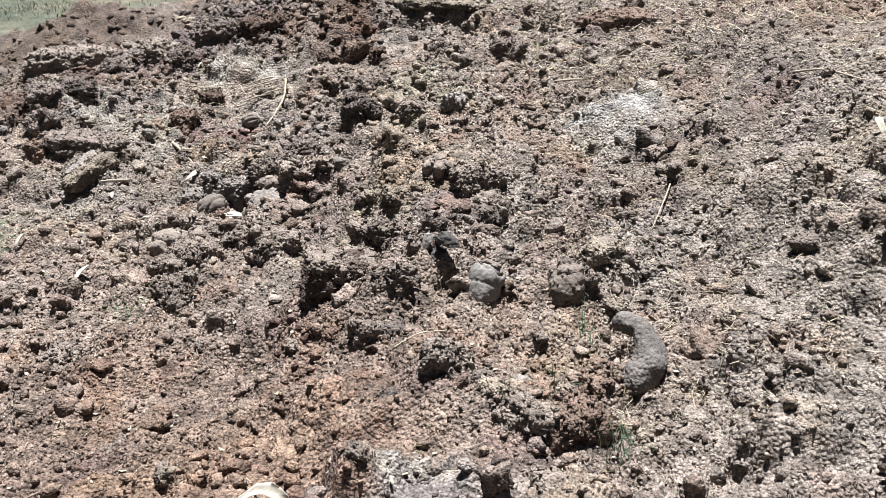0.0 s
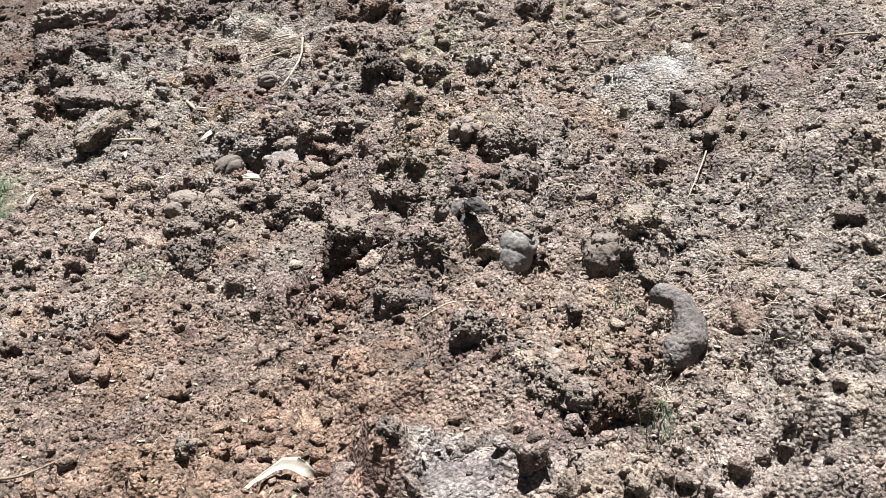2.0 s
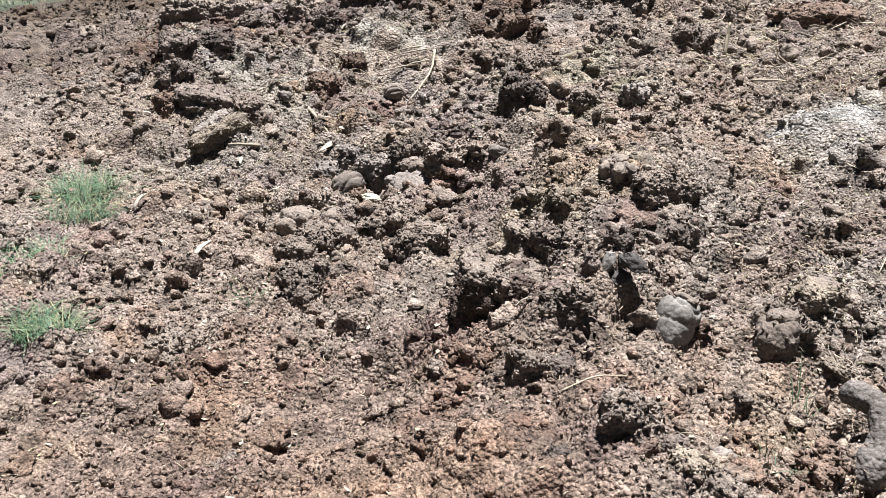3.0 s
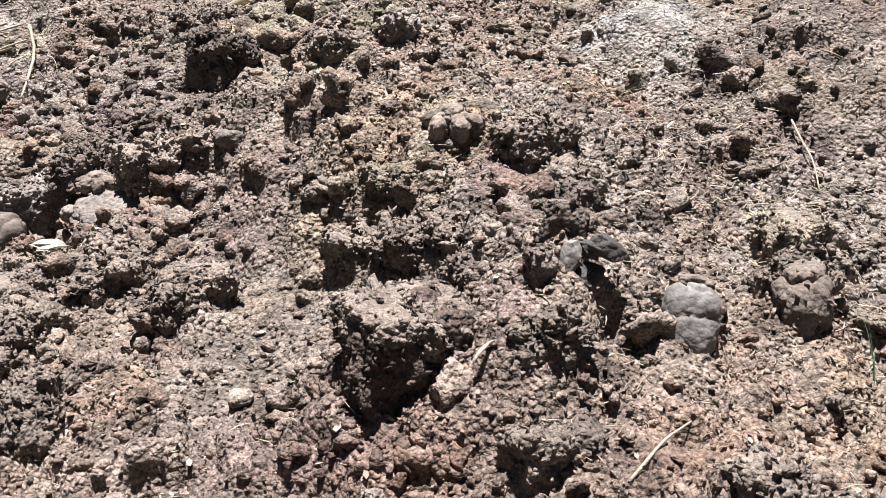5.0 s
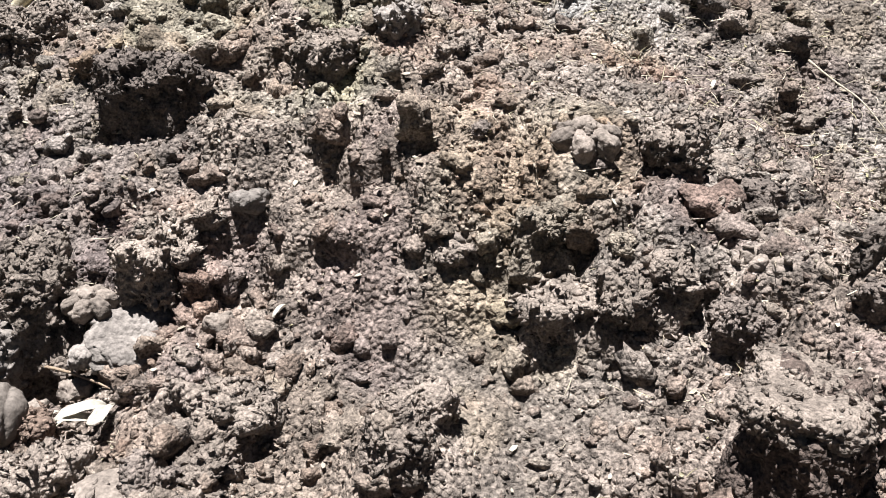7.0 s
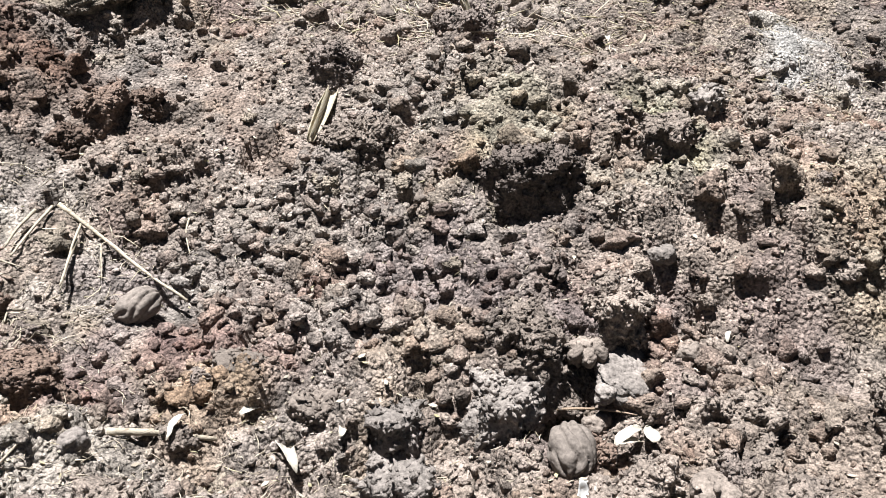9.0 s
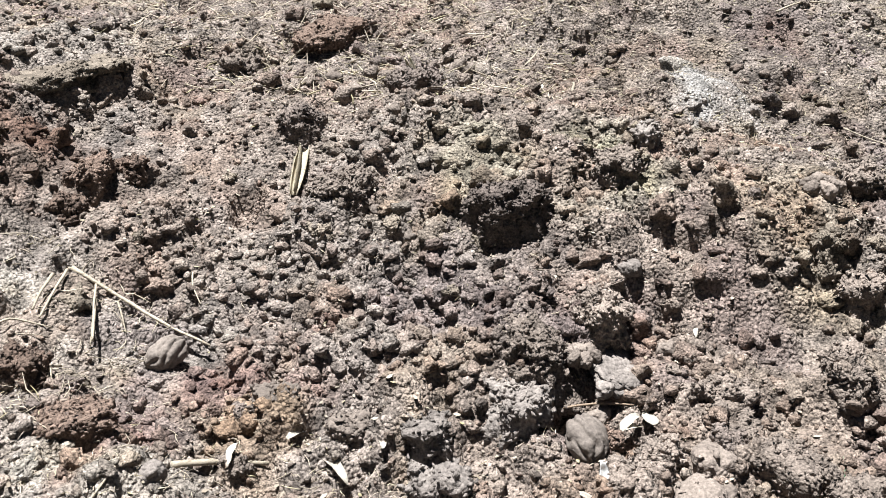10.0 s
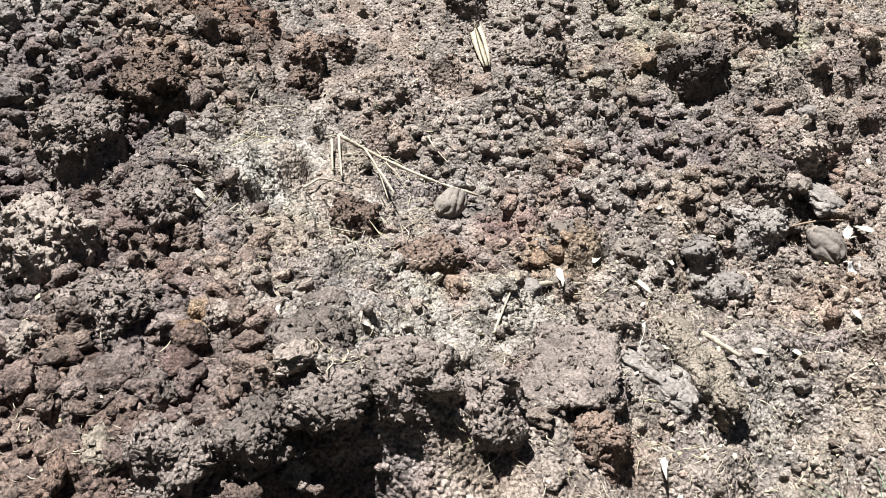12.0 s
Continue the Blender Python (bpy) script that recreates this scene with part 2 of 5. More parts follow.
def noise_of(t, coords, scale, detail=3.0, rough=0.6):
    n = add_node(t, "ShaderNodeTexNoise", (("Scale", scale), ("Detail", detail), ("Roughness", rough)))
    t.links.new(coords, n.inputs["Vector"])
    return n.outputs["Fac"]


DEPTH = 0.62  # how dark dry earth is against its first estimate


def earthy(name, colour=None, grain=1.0, roughness=0.95, relief=0.005, spread=0.25, contrast=1.0, loose=False):
    """A crumbly or clayey surface; with no colour it takes the soil's own tint at each place."""
    m, t, bsdf = nodes_of(name)
    coords = t.nodes.new("ShaderNodeNewGeometry").outputs["Position"]
    if colour:
        rgb = t.nodes.new("ShaderNodeRGB")
        rgb.outputs[0].default_value = (*colour, 1)
        base = rgb.outputs[0]
        info = t.nodes.new("ShaderNodeObjectInfo")
        base = multiply(t, base, between(t, info.outputs["Random"], 0, 1, 1 - spread, 1 + spread))
    else:
        base = add_node(t, "ShaderNodeAttribute", attribute="soil_tint").outputs["Color"]
        if loose:
            geo = t.nodes.new("ShaderNodeNewGeometry")
            base = multiply(t, base, ramp(t, geo.outputs["Random Per Island"], ((0.0, (0.62, 0.57, 0.55)), (0.3, (0.80, 0.745, 0.705)), (0.6, (0.79, 0.79, 0.79)), (1.0, (0.95, 0.94, 0.90)))))
            lighter = t.nodes.new("ShaderNodeRGB")
            lighter.outputs[0].default_value = (1.24, 1.26, 1.28, 1)
            base = multiply(t, base, lighter.outputs[0])
    tone = t.nodes.new("ShaderNodeRGB")
    tone.outputs[0].default_value = (DEPTH, DEPTH, DEPTH, 1)
    base = multiply(t, base, tone.outputs[0])
    c = 0.45 * contrast
    base = multiply(t, base, between(t, noise_of(t, coords, 14 * grain, 4), 0.30, 0.72, 1 - c, 1 + c * 0.7))
    base = multiply(t, base, between(t, noise_of(t, coords, 130 * grain, 3, 0.65), 0.30, 0.70, 1 - 1.2 * c, 1 + 1.2 * c))
    t.links.new(base, bsdf.inputs["Base Color"])
    bsdf.inputs["Roughness"].default_value = roughness
    bsdf.inputs["Specular IOR Level"].default_value = 0.15 if roughness > 0.8 else 0.4
    vor = add_node(t, "ShaderNodeTexVoronoi", (("Scale", 85 * grain),))
    t.links.new(coords, vor.inputs["Vector"])
    total = t.nodes.new("ShaderNodeMath")
    total.operation = "SUBTRACT"
    t.links.new(noise_of(t, coords, 72 * grain, 3.5, 0.58), total.inputs[0])
    t.links.new(between(t, vor.outputs["Distance"], 0, 1, 0, 0.7), total.inputs[1])
    bump = add_node(t, "ShaderNodeBump", (("Strength", 1.0), ("Distance", relief)))
    t.links.new(total.outputs[0], bump.inputs["Height"])
    t.links.new(bump.outputs["Normal"], bsdf.inputs["Normal"])
    return m


def fibrous(name, colour, dark, roughness=0.7, stretch=(4, 4, 60), through_light=0.0):
    """Dry plant matter with streaks along its length (local z)."""
    m, t, bsdf = nodes_of(name)
    coords = t.nodes.new("ShaderNodeTexCoord").outputs["Generated"]
    mapping = t.nodes.new("ShaderNodeMapping")
    mapping.inputs["Scale"].default_value = stretch
    t.links.new(coords, mapping.inputs["Vector"])
    streak = noise_of(t, mapping.outputs["Vector"], 1.5, 4)
    base = ramp(t, streak, ((0.35, dark), (0.55, colour)))
    info = t.nodes.new("ShaderNodeObjectInfo")
    base = multiply(t, base, between(t, info.outputs["Random"], 0, 1, 0.8, 1.1))
    t.links.new(base, bsdf.inputs["Base Color"])
    bsdf.inputs["Roughness"].default_value = roughness
    bsdf.inputs["Specular IOR Level"].default_value = 0.3
    bump = add_node(t, "ShaderNodeBump", (("Strength", 0.5), ("Distance", 0.002)))
    t.links.new(streak, bump.inputs["Height"])
    t.links.new(bump.outputs["Normal"], bsdf.inputs["Normal"])
    if through_light:
        thin = t.nodes.new("ShaderNodeBsdfTranslucent")
        t.links.new(base, thin.inputs["Color"])
        both = t.nodes.new("ShaderNodeMixShader")
        both.inputs[0].default_value = through_light
        t.links.new(bsdf.outputs[0], both.inputs[1])
        t.links.new(thin.outputs[0], both.inputs[2])
        t.links.new(both.outputs[0], t.nodes["Material Output"].inputs["Surface"])
    return m


def bladed(name, dark, light):
    """Grass: each blade its own green."""
    m, t, bsdf = nodes_of(name)
    geo = t.nodes.new("ShaderNodeNewGeometry")
    base = ramp(t, geo.outputs["Random Per Island"], ((0.0, dark), (0.75, light), (1.0, (0.24, 0.21, 0.12))))
    t.links.new(base, bsdf.inputs["Base Color"])
    bsdf.inputs["Roughness"].default_value = 0.6
    bsdf.inputs["Specular IOR Level"].default_value = 0.25
    return m


SOIL = earthy("crumbly_soil", relief=0.014, contrast=1.45)
CRUMBS = earthy("loose_crumbs", loose=True, grain=1.3, relief=0.007, contrast=1.4)
DARK_EARTH = earthy("dark_moist_earth", (0.185, 0.150, 0.130), grain=1.3, relief=0.009)
BROWN_EARTH = earthy("brown_earth", (0.255, 0.208, 0.175), grain=1.3, relief=0.009)
RED_EARTH = earthy("red_brown_earth", (0.190, 0.135, 0.106), grain=1.3, relief=0.009)
# moist earth, darkened further to deepen the shade on the block's broken face
SHADED_MOIST_EARTH = earthy("shaded_moist_soil", (0.120, 0.090, 0.076), grain=1.3, relief=0.012)
TAN_EARTH = earthy("yellow_brown_earth", (0.275, 0.228, 0.180), grain=1.5, relief=0.008)
GREY_CLAY = earthy("grey_clay", (0.205, 0.187, 0.170), grain=0.9, relief=0.0025, roughness=0.8, contrast=0.8)
PALE_CLAY = earthy("pale_clay", (0.262, 0.228, 0.204), grain=0.9, relief=0.007, contrast=0.8)
DUNG = earthy("dry_dung", (0.240, 0.198, 0.168), relief=0.005, contrast=0.7)
GREY_DUNG = earthy("grey_brown_dung", (0.160, 0.142, 0.130), relief=0.0055, contrast=0.9)
BALL_DUNG = earthy("smooth_dung", (0.225, 0.190, 0.164), relief=0.002, roughness=0.85, contrast=0.6)
SLATE = earthy("dark_grey_dung", (0.062, 0.055, 0.050), grain=1.0, roughness=0.75, relief=0.006, contrast=0.5)
HUSK = fibrous("bleached_husk", (0.490, 0.442, 0.340), (0.326, 0.258, 0.163), through_light=0.35)
WHITE_HUSK = fibrous("white_husk", (0.505, 0.474, 0.405), (0.352, 0.298, 0.230), through_light=0.35)
STRAW = fibrous("dry_straw", (0.299, 0.258, 0.197), (0.177, 0.143, 0.102))
TWIG = fibrous("brown_twig", (0.204, 0.150, 0.102), (0.109, 0.075, 0.054))
PAPER = earthy("white_paper", (0.80, 0.79, 0.76), relief=0.0008, roughness=0.7, spread=0.04, contrast=0.15)
GRASS = bladed("green_grass", (0.026, 0.062, 0.033), (0.070, 0.120, 0.064))
FIELD_GRASS = bladed("meadow_grass", (0.032, 0.046, 0.023), (0.058, 0.066, 0.037))
DRY_GRASS = bladed("dry_grass", (0.060, 0.053, 0.037), (0.120, 0.102, 0.072))
SHRUB = bladed("dark_shrub", (0.019, 0.029, 0.020), (0.043, 0.056, 0.037))


# ---- mesh helpers ----
def sheet_mesh(name, verts, faces, material, tint=None, shade=True):
    """A mesh from numpy arrays: verts n x 3, faces m x k."""
    me = bpy.data.meshes.new(name)
    me.vertices.add(len(verts))
    me.vertices.foreach_set("co", np.asarray(verts, np.float32).ravel())
    m, k = faces.shape
    me.loops.add(m * k)
    me.loops.foreach_set("vertex_index", faces.astype(np.int32).ravel())
    me.polygons.add(m)
    me.polygons.foreach_set("loop_start", np.arange(0, m * k, k, dtype=np.int32))
    me.polygons.foreach_set("use_smooth", np.full(m, shade))
    me.update(calc_edges=True)
    if tint is not None:
        layer = me.color_attributes.new("soil_tint", "FLOAT_COLOR", "POINT")
        layer.data.foreach_set("color", np.hstack([tint, np.ones((len(tint), 1))]).astype(np.float32).ravel())
    me.materials.append(material)
    return me


def grid_faces(nx, ny):
    a = (np.arange(ny - 1)[:, None] * nx + np.arange(nx - 1)[None, :]).ravel()
    return np.stack([a, a + 1, a + 1 + nx, a + nx], -1)


def ball_parts(level):
    bm = bmesh.new()
    bmesh.ops.create_icosphere(bm, subdivisions=level, radius=1.0)
    v = np.array([p.co[:] for p in bm.verts])
    f = np.array([[p.index for p in q.verts] for q in bm.faces])
    bm.free()
    return v / np.linalg.norm(v, axis=1)[:, None], f


BALLS = {n: ball_parts(n) for n in (1, 2, 3, 4, 5)}
BALLS[0] = (np.array([(1, 0, 0), (-1, 0, 0), (0, 1, 0), (0, -1, 0), (0, 0, 1), (0, 0, -1)], float), np.array([(0, 2, 4), (2, 1, 4), (1, 3, 4), (3, 0, 4), (2, 0, 5), (1, 2, 5), (3, 1, 5), (0, 3, 5)]))


def clod_shape(level, seed, rough=1.0, block=0.0):
    """A crumbly lump about 1 in radius. block: how far it is squared off."""
    v, f = BALLS[level]
    q = v
    if block:
        p = 2 + 6 * block
        q = v / (np.abs(v) ** p).sum(1)[:, None] ** (1 / p)
    o = seed * 7.31
    r = 1 + rough * (0.30 * vnoise(v * 1.3 + o, seed) + 0.17 * vnoise(v * 2.9 + o, seed + 1))
    if level >= 3:
        r = r + rough * (0.12 * np.abs(vnoise(v * 5.5 + o, seed + 2)) + 0.07 * vnoise(v * 10 + o, seed + 3))
    if level >= 4:
        r = r + rough * (0.06 * np.abs(vnoise(v * 17 + o, seed + 4)) + 0.03 * vnoise(v * 32 + o, seed + 5))
    return q * r[:, None], f


def part(name, me, parent=None, label=""):
    ob = new(name, me)
    ob.parent = parent
    return tagged(ob, label)


def empty(name, m):
    ob = new(name)
    ob.empty_display_size = 0.02
    ob.matrix_world = m
    return ob


def rotation_stack(n, rng):
    """n random rotations as n x 3 x 3."""
    q = rng.normal(size=(n, 4))
    q /= np.linalg.norm(q, axis=1)[:, None]
    w, x, y, z = q.T
    return np.stack([1 - 2 * (y * y + z * z), 2 * (x * y - z * w), 2 * (x * z + y * w), 2 * (x * y + z * w), 1 - 2 * (x * x + z * z), 2 * (y * z - x * w), 2 * (x * z - y * w), 2 * (y * z + x * w), 1 - 2 * (x * x + y * y)], -1).reshape(n, 3, 3)


def strewn(name, level, places, radii, rng, material, shade, low=0.50, lift=0.15, rough=1.6):
    """Many loose lumps joined in one mesh, each part sunk in the surface; low is the least height for its width."""
    shapes = [clod_shape(level, 100 + k, rough, 0.08 * (k % 4))[0] for k in range(10)]
    faces = BALLS[level][1]
    n = len(radii)
    kind = rng.integers(0, 10, n)
    turn = rotation_stack(n, rng)
    stretch = radii[:, None] * np.stack([rng.uniform(0.85, 1.45, n), rng.uniform(0.7, 1.15, n), rng.uniform(low, 1.0, n)], -1)
    lib = np.stack(shapes)[kind] * stretch[:, None, :]
    v = np.einsum("nij,nkj->nki", turn, lib)
    v[:, :, 2] *= 0.88
    v += places[:, None, :]
    v[:, :, 2] += (lift * radii)[:, None]
    nv = v.shape[1]
    f = faces[None] + (np.arange(n) * nv)[:, None, None]
    tint = np.repeat(soil_tint(places[:, 0], places[:, 1]), nv, 0)
    return sheet_mesh(name, v.reshape(-1, 3), f.reshape(-1, 3), material, tint, shade)


def tube(points, radii, sides=6):
    """Verts and quads of a round stalk along points, closed at both ends by narrowing."""
    pts = np.asarray(points, float)
    radii = np.broadcast_to(radii, len(pts)).copy()
    along = np.gradient(pts, axis=0)
    along /= np.linalg.norm(along, axis=1)[:, None]
    up = np.array((0.3, 0.2, 0.93))
    side = np.cross(along, up)
    side /= np.linalg.norm(side, axis=1)[:, None]
    other = np.cross(side, along)
    a = np.arange(sides) * 2 * np.pi / sides
    ring = np.cos(a)[None, :, None] * side[:, None] + np.sin(a)[None, :, None] * other[:, None]
    v = pts[:, None] + ring * radii[:, None, None]
    v = np.concatenate([pts[:1, None].repeat(sides, 1), v, pts[-1:, None].repeat(sides, 1)])
    n = len(v)
    i, j = np.meshgrid(np.arange(n - 1), np.arange(sides), indexing="ij")
    k = (j + 1) % sides
    f = np.stack([i * sides + j, i * sides + k, (i + 1) * sides + k, (i + 1) * sides + j], -1).reshape(-1, 4)
    return v.reshape(-1, 3), f


def strip(points, widths, normal, thick=0.0012, cup=0.0, columns=5):
    """A thin leaf or husk along points, cupped across its width, with two faces and edges."""
    pts = np.asarray(points, float)
    along = np.gradient(pts, axis=0)
    along /= np.linalg.norm(along, axis=1)[:, None]
    side = np.cross(along, np.asarray(normal, float))
    side /= np.linalg.norm(side, axis=1)[:, None]
    up = np.cross(side, along)
    u = np.linspace(-1, 1, columns)
    w = np.asarray(widths, float)[:, None, None] / 2
    top = pts[:, None] + side[:, None] * u[None, :, None] * w + up[:, None] * (cup * (u ** 2 - 0.5))[None, :, None] * w
    rim = np.where(np.abs(u) > 0.99, 0.25, 1.0)[None, :, None]
    low = top - up[:, None] * thick * rim
    n, c = len(pts), columns
    f1 = grid_faces(c, n)
    f2 = f1[:, ::-1] + n * c
    edge = np.concatenate([np.arange(c), np.arange(1, n) * c + c - 1, np.arange(c - 2, -1, -1) + (n - 1) * c, np.arange(n - 2, 0, -1) * c])
    nxt = np.roll(edge, -1)
    f3 = np.stack([edge, nxt, nxt + n * c, edge + n * c], -1)[:, ::-1]
    return np.concatenate([top.reshape(-1, 3), low.reshape(-1, 3)]), np.concatenate([f1, f2, f3])


# ---- ground and heap ----
def spaced(low, dense_low, dense_high, high, fine, coarse):
    """Coordinates fine in the middle stretch, growing coarser to both sides."""
    mid = np.arange(dense_low, dense_high, fine)
    out, step, at = [], fine, dense_high
    while at < high:
        out.append(at)
        step = min(step * 1.045, 0.030 if at < dense_high + 2.6 else coarse)
        at += step
    before, step, at = [], fine, dense_low - fine
    while at > low:
        before.append(at)
        step = min(step * 1.05, 0.045)
        at -= step
    return np.array(before[::-1] + list(mid) + out)


gx = np.unique(np.concatenate([np.linspace(-2500, -60, 10), np.linspace(-60, -8, 40), np.linspace(-8, 8, 90), np.linspace(8, 60, 30), np.linspace(60, 2500, 10)]))
gy = np.unique(np.concatenate([np.linspace(-2500, -40, 10), np.linspace(-40, 0, 30), np.linspace(0, 24, 130), np.linspace(24, 90, 40), np.linspace(90, 2500, 12)]))
mx, my = [a.ravel() for a in np.meshgrid(gx, gy)]
mz = ground_height(mx, my) - 0.35 * smooth((mx - soil_edge(my) - 0.2) / 0.6) * (np.abs(mx) < 11.5) * (np.abs(my - 7) < 8.4)


def meadow():
    """Sparse short grass over dry earth."""
    m, t, bsdf = nodes_of("meadow_ground")
    coords = t.nodes.new("ShaderNodeNewGeometry").outputs["Position"]
    base = ramp(t, noise_of(t, coords, 0.9, 5, 0.65), ((0.34, (0.097, 0.086, 0.058)), (0.46, (0.055, 0.060, 0.036)), (0.60, (0.033, 0.046, 0.026))))
    side = add_node(t, "ShaderNodeVectorMath", op="DOT_PRODUCT")
    side.inputs[1].default_value = (1.0, 0.33, 0.0)
    t.links.new(coords, side.inputs[0])
    uneven = add_node(t, "ShaderNodeMath", op="ADD")
    t.links.new(side.outputs["Value"], uneven.inputs[0])
    t.links.new(between(t, noise_of(t, coords, 0.8, 4), 0.3, 0.7, -0.9, 0.9), uneven.inputs[1])
    dry = t.nodes.new("ShaderNodeMix")
    dry.data_type = "RGBA"
    dry.inputs[7].default_value = (0.088, 0.078, 0.053, 1)
    t.links.new(between(t, uneven.outputs[0], -1.6, 2.6, 0, 0.95), dry.inputs[0])
    t.links.new(base, dry.inputs[6])
    base = multiply(t, dry.outputs[2], between(t, noise_of(t, coords, 5, 6, 0.7), 0.3, 0.7, 0.35, 1.55))
    base = multiply(t, base, between(t, noise_of(t, coords, 40, 4, 0.7), 0.3, 0.7, 0.6, 1.4))
    t.links.new(base, bsdf.inputs["Base Color"])
    bsdf.inputs["Roughness"].default_value = 0.95
    bump = add_node(t, "ShaderNodeBump", (("Strength", 1.0), ("Distance", 0.03)))
    t.links.new(noise_of(t, coords, 30, 5, 0.7), bump.inputs["Height"])
    t.links.new(bump.outputs["Normal"], bsdf.inputs["Normal"])
    return m


ground = new("ground", sheet_mesh("ground", np.stack([mx, my, mz], -1), grid_faces(len(gx), len(gy)), meadow()))
tagged(ground, "sloping meadow of short green and dry grass", "ground", kind="structure")

# ---- large clods: where they lie ----
CLODS = []


def clod(x, y, z, size, turn, material, block, label):
    """Notes a large clod: z is the height of its middle (None: half sunk), size its half-widths."""
    CLODS.append((x, y, z if z is None else z + settle(x, y), size, turn, material, block, label))


SOIL_CLOD = "rough clod of dry brown earth half sunk in the heap"
clod(-0.395, 4.395, 0.408, (0.074, 0.116, 0.088), 6, DARK_EARTH, 0.05, "tall dark porous clod of earth standing on the slope")
clod(-0.620, 4.080, 0.222, (0.095, 0.075, 0.065), 25, BROWN_EARTH, 0.10, "rough brown clod overhanging a hollow in the slope")
clod(-0.790, 4.240, 0.172, (0.100, 0.080, 0.070), 60, BROWN_EARTH, 0.10, "rough brown clod overhanging a hollow in the slope")
clod(-0.920, 4.230, 0.110, (0.080, 0.070, 0.045), 10, PALE_CLAY, 0.10, "grey clayey clod beside a hollow in the slope")
clod(0.030, 2.430, 0.130, (0.065, 0.055, 0.055), 10, BROWN_EARTH, 0.10, SOIL_CLOD)
clod(0.170, 2.320, 0.085, (0.045, 0.050, 0.035), 30, TAN_EARTH, 0.20, SOIL_CLOD)
clod(0.230, 2.240, 0.065, (0.085, 0.050, 0.045), -25, BROWN_EARTH, 0.20, SOIL_CLOD)
clod(0.350, 2.230, 0.050, (0.085, 0.060, 0.060), 30, RED_EARTH, 0.10, "red-brown clod beside a tuft of grass")
clod(0.445, 2.430, 0.066, (0.052, 0.048, 0.046), 0, RED_EARTH, 0.05, "round red-brown crumbly clod on the slope")
clod(0.410, 2.880, 0.200, (0.060, 0.050, 0.065), 15, BROWN_EARTH, 0.20, SOIL_CLOD)
clod(0.520, 3.040, 0.225, (0.085, 0.060, 0.050), 10, TAN_EARTH, 0.10, SOIL_CLOD)
clod(-1.220, 2.900, None, (0.055, 0.050, 0.060), 0, BROWN_EARTH, 0.30, SOIL_CLOD)
clod(-0.930, 3.260, None, (0.095, 0.080, 0.080), 40, BROWN_EARTH, 0.15, SOIL_CLOD)
clod(-1.030, 3.450, None, (0.050, 0.045, 0.050), 0, BROWN_EARTH, 0.15, SOIL_CLOD)
clod(-0.630, 3.450, 0.110, (0.060, 0.055, 0.042), 20, BROWN_EARTH, 0.05, "rounded brown clod at the foot of the slope")
clod(0.020, 4.040, 0.525, (0.042, 0.038, 0.038), 0, PALE_CLAY, 0.10, "pale clay clod on the crest of the slope")
clod(-0.110, 4.120, 0.475, (0.100, 0.070, 0.045), 15, BROWN_EARTH, 0.10, "brown crumbly ledge of earth near the crest")
clod(0.090, 3.930, 0.468, (0.060, 0.050, 0.035), 35, BROWN_EARTH, 0.10, SOIL_CLOD)
clod(-0.370, 4.900, 0.410, (0.105, 0.070, 0.055), -20, BROWN_EARTH, 0.10, "brown crumbly clod beside a split maize stalk")
clod(0.270, 4.880, 0.600, (0.085, 0.060, 0.060), -30, DARK_EARTH, 0.10, "dark angular clod among small rounded lumps")
clod(-0.060, 5.180, 0.530, (0.065, 0.055, 0.055), 0, DARK_EARTH, 0.10, "dark crumbly clod at the head of a maize stalk")
clod(1.760, 8.250, None, (0.200, 0.160, 0.130), 0, PALE_CLAY, 0.20, "pale rounded clod far back on the heap")
clod(1.720, 7.600, 0.815, (0.150, 0.130, 0.125), 20, DARK_EARTH, 0.12, "large dark clod with a pale top, standing alone")
clod(-0.750, 3.760, 0.090, (0.080, 0.050, 0.045), -60, BROWN_EARTH, 0.05, SOIL_CLOD)
clod(-0.950, 3.580, 0.020, (0.080, 0.065, 0.055), 50, BROWN_EARTH, 0.15, "rounded brown clod among rubble at the heap's foot")
clod(-1.090, 3.930, 0.030, (0.055, 0.050, 0.045), 20, BROWN_EARTH, 0.10, "rounded brown clod among rubble at the heap's foot")
clod(-0.830, 3.700, 0.050, (0.045, 0.040, 0.038), 0, BROWN_EARTH, 0.05, "rounded brown clod among rubble at the heap's foot")
clod(-0.590, 3.460, 0.120, (0.055, 0.045, 0.040), 0, BROWN_EARTH, 0.05, SOIL_CLOD)
clod(-1.335, 5.335, 0.225, (0.058, 0.052, 0.052), 15, RED_EARTH, 0.15, "red-brown porous clod on pale straw litter")
clod(-1.310, 5.210, 0.200, (0.030, 0.028, 0.028), 0, DARK_EARTH, 0.05, "small round dark clod on pale straw litter")
clod(-1.420, 5.130, 0.195, (0.080, 0.050, 0.035), -70, RED_EARTH, 0.10, "low red-brown clod beside pale litter")
clod(-0.215, 3.305, 0.215, (0.058, 0.046, 0.044), 15, BROWN_EARTH, 0.10, "shaggy brown clod overhanging a crevice in the slope")
clod(-0.125, 3.265, 0.238, (0.050, 0.046, 0.044), 40, BROWN_EARTH, 0.10, "shaggy brown clod overhanging a crevice in the slope")
clod(-0.260, 3.400, 0.190, (0.075, 0.050, 0.042), -30, BROWN_EARTH, 0.10, "shaggy brown clod overhanging a crevice in the slope")
clod(-0.165, 3.505, 0.290, (0.062, 0.046, 0.042), 10, TAN_EARTH, 0.10, "yellow-brown crumbling clod above a crevice")
clod(-0.140, 3.115, 0.212, (0.046, 0.040, 0.038), 0, DARK_EARTH, 0.05, "dark round clod at the foot of the slope")
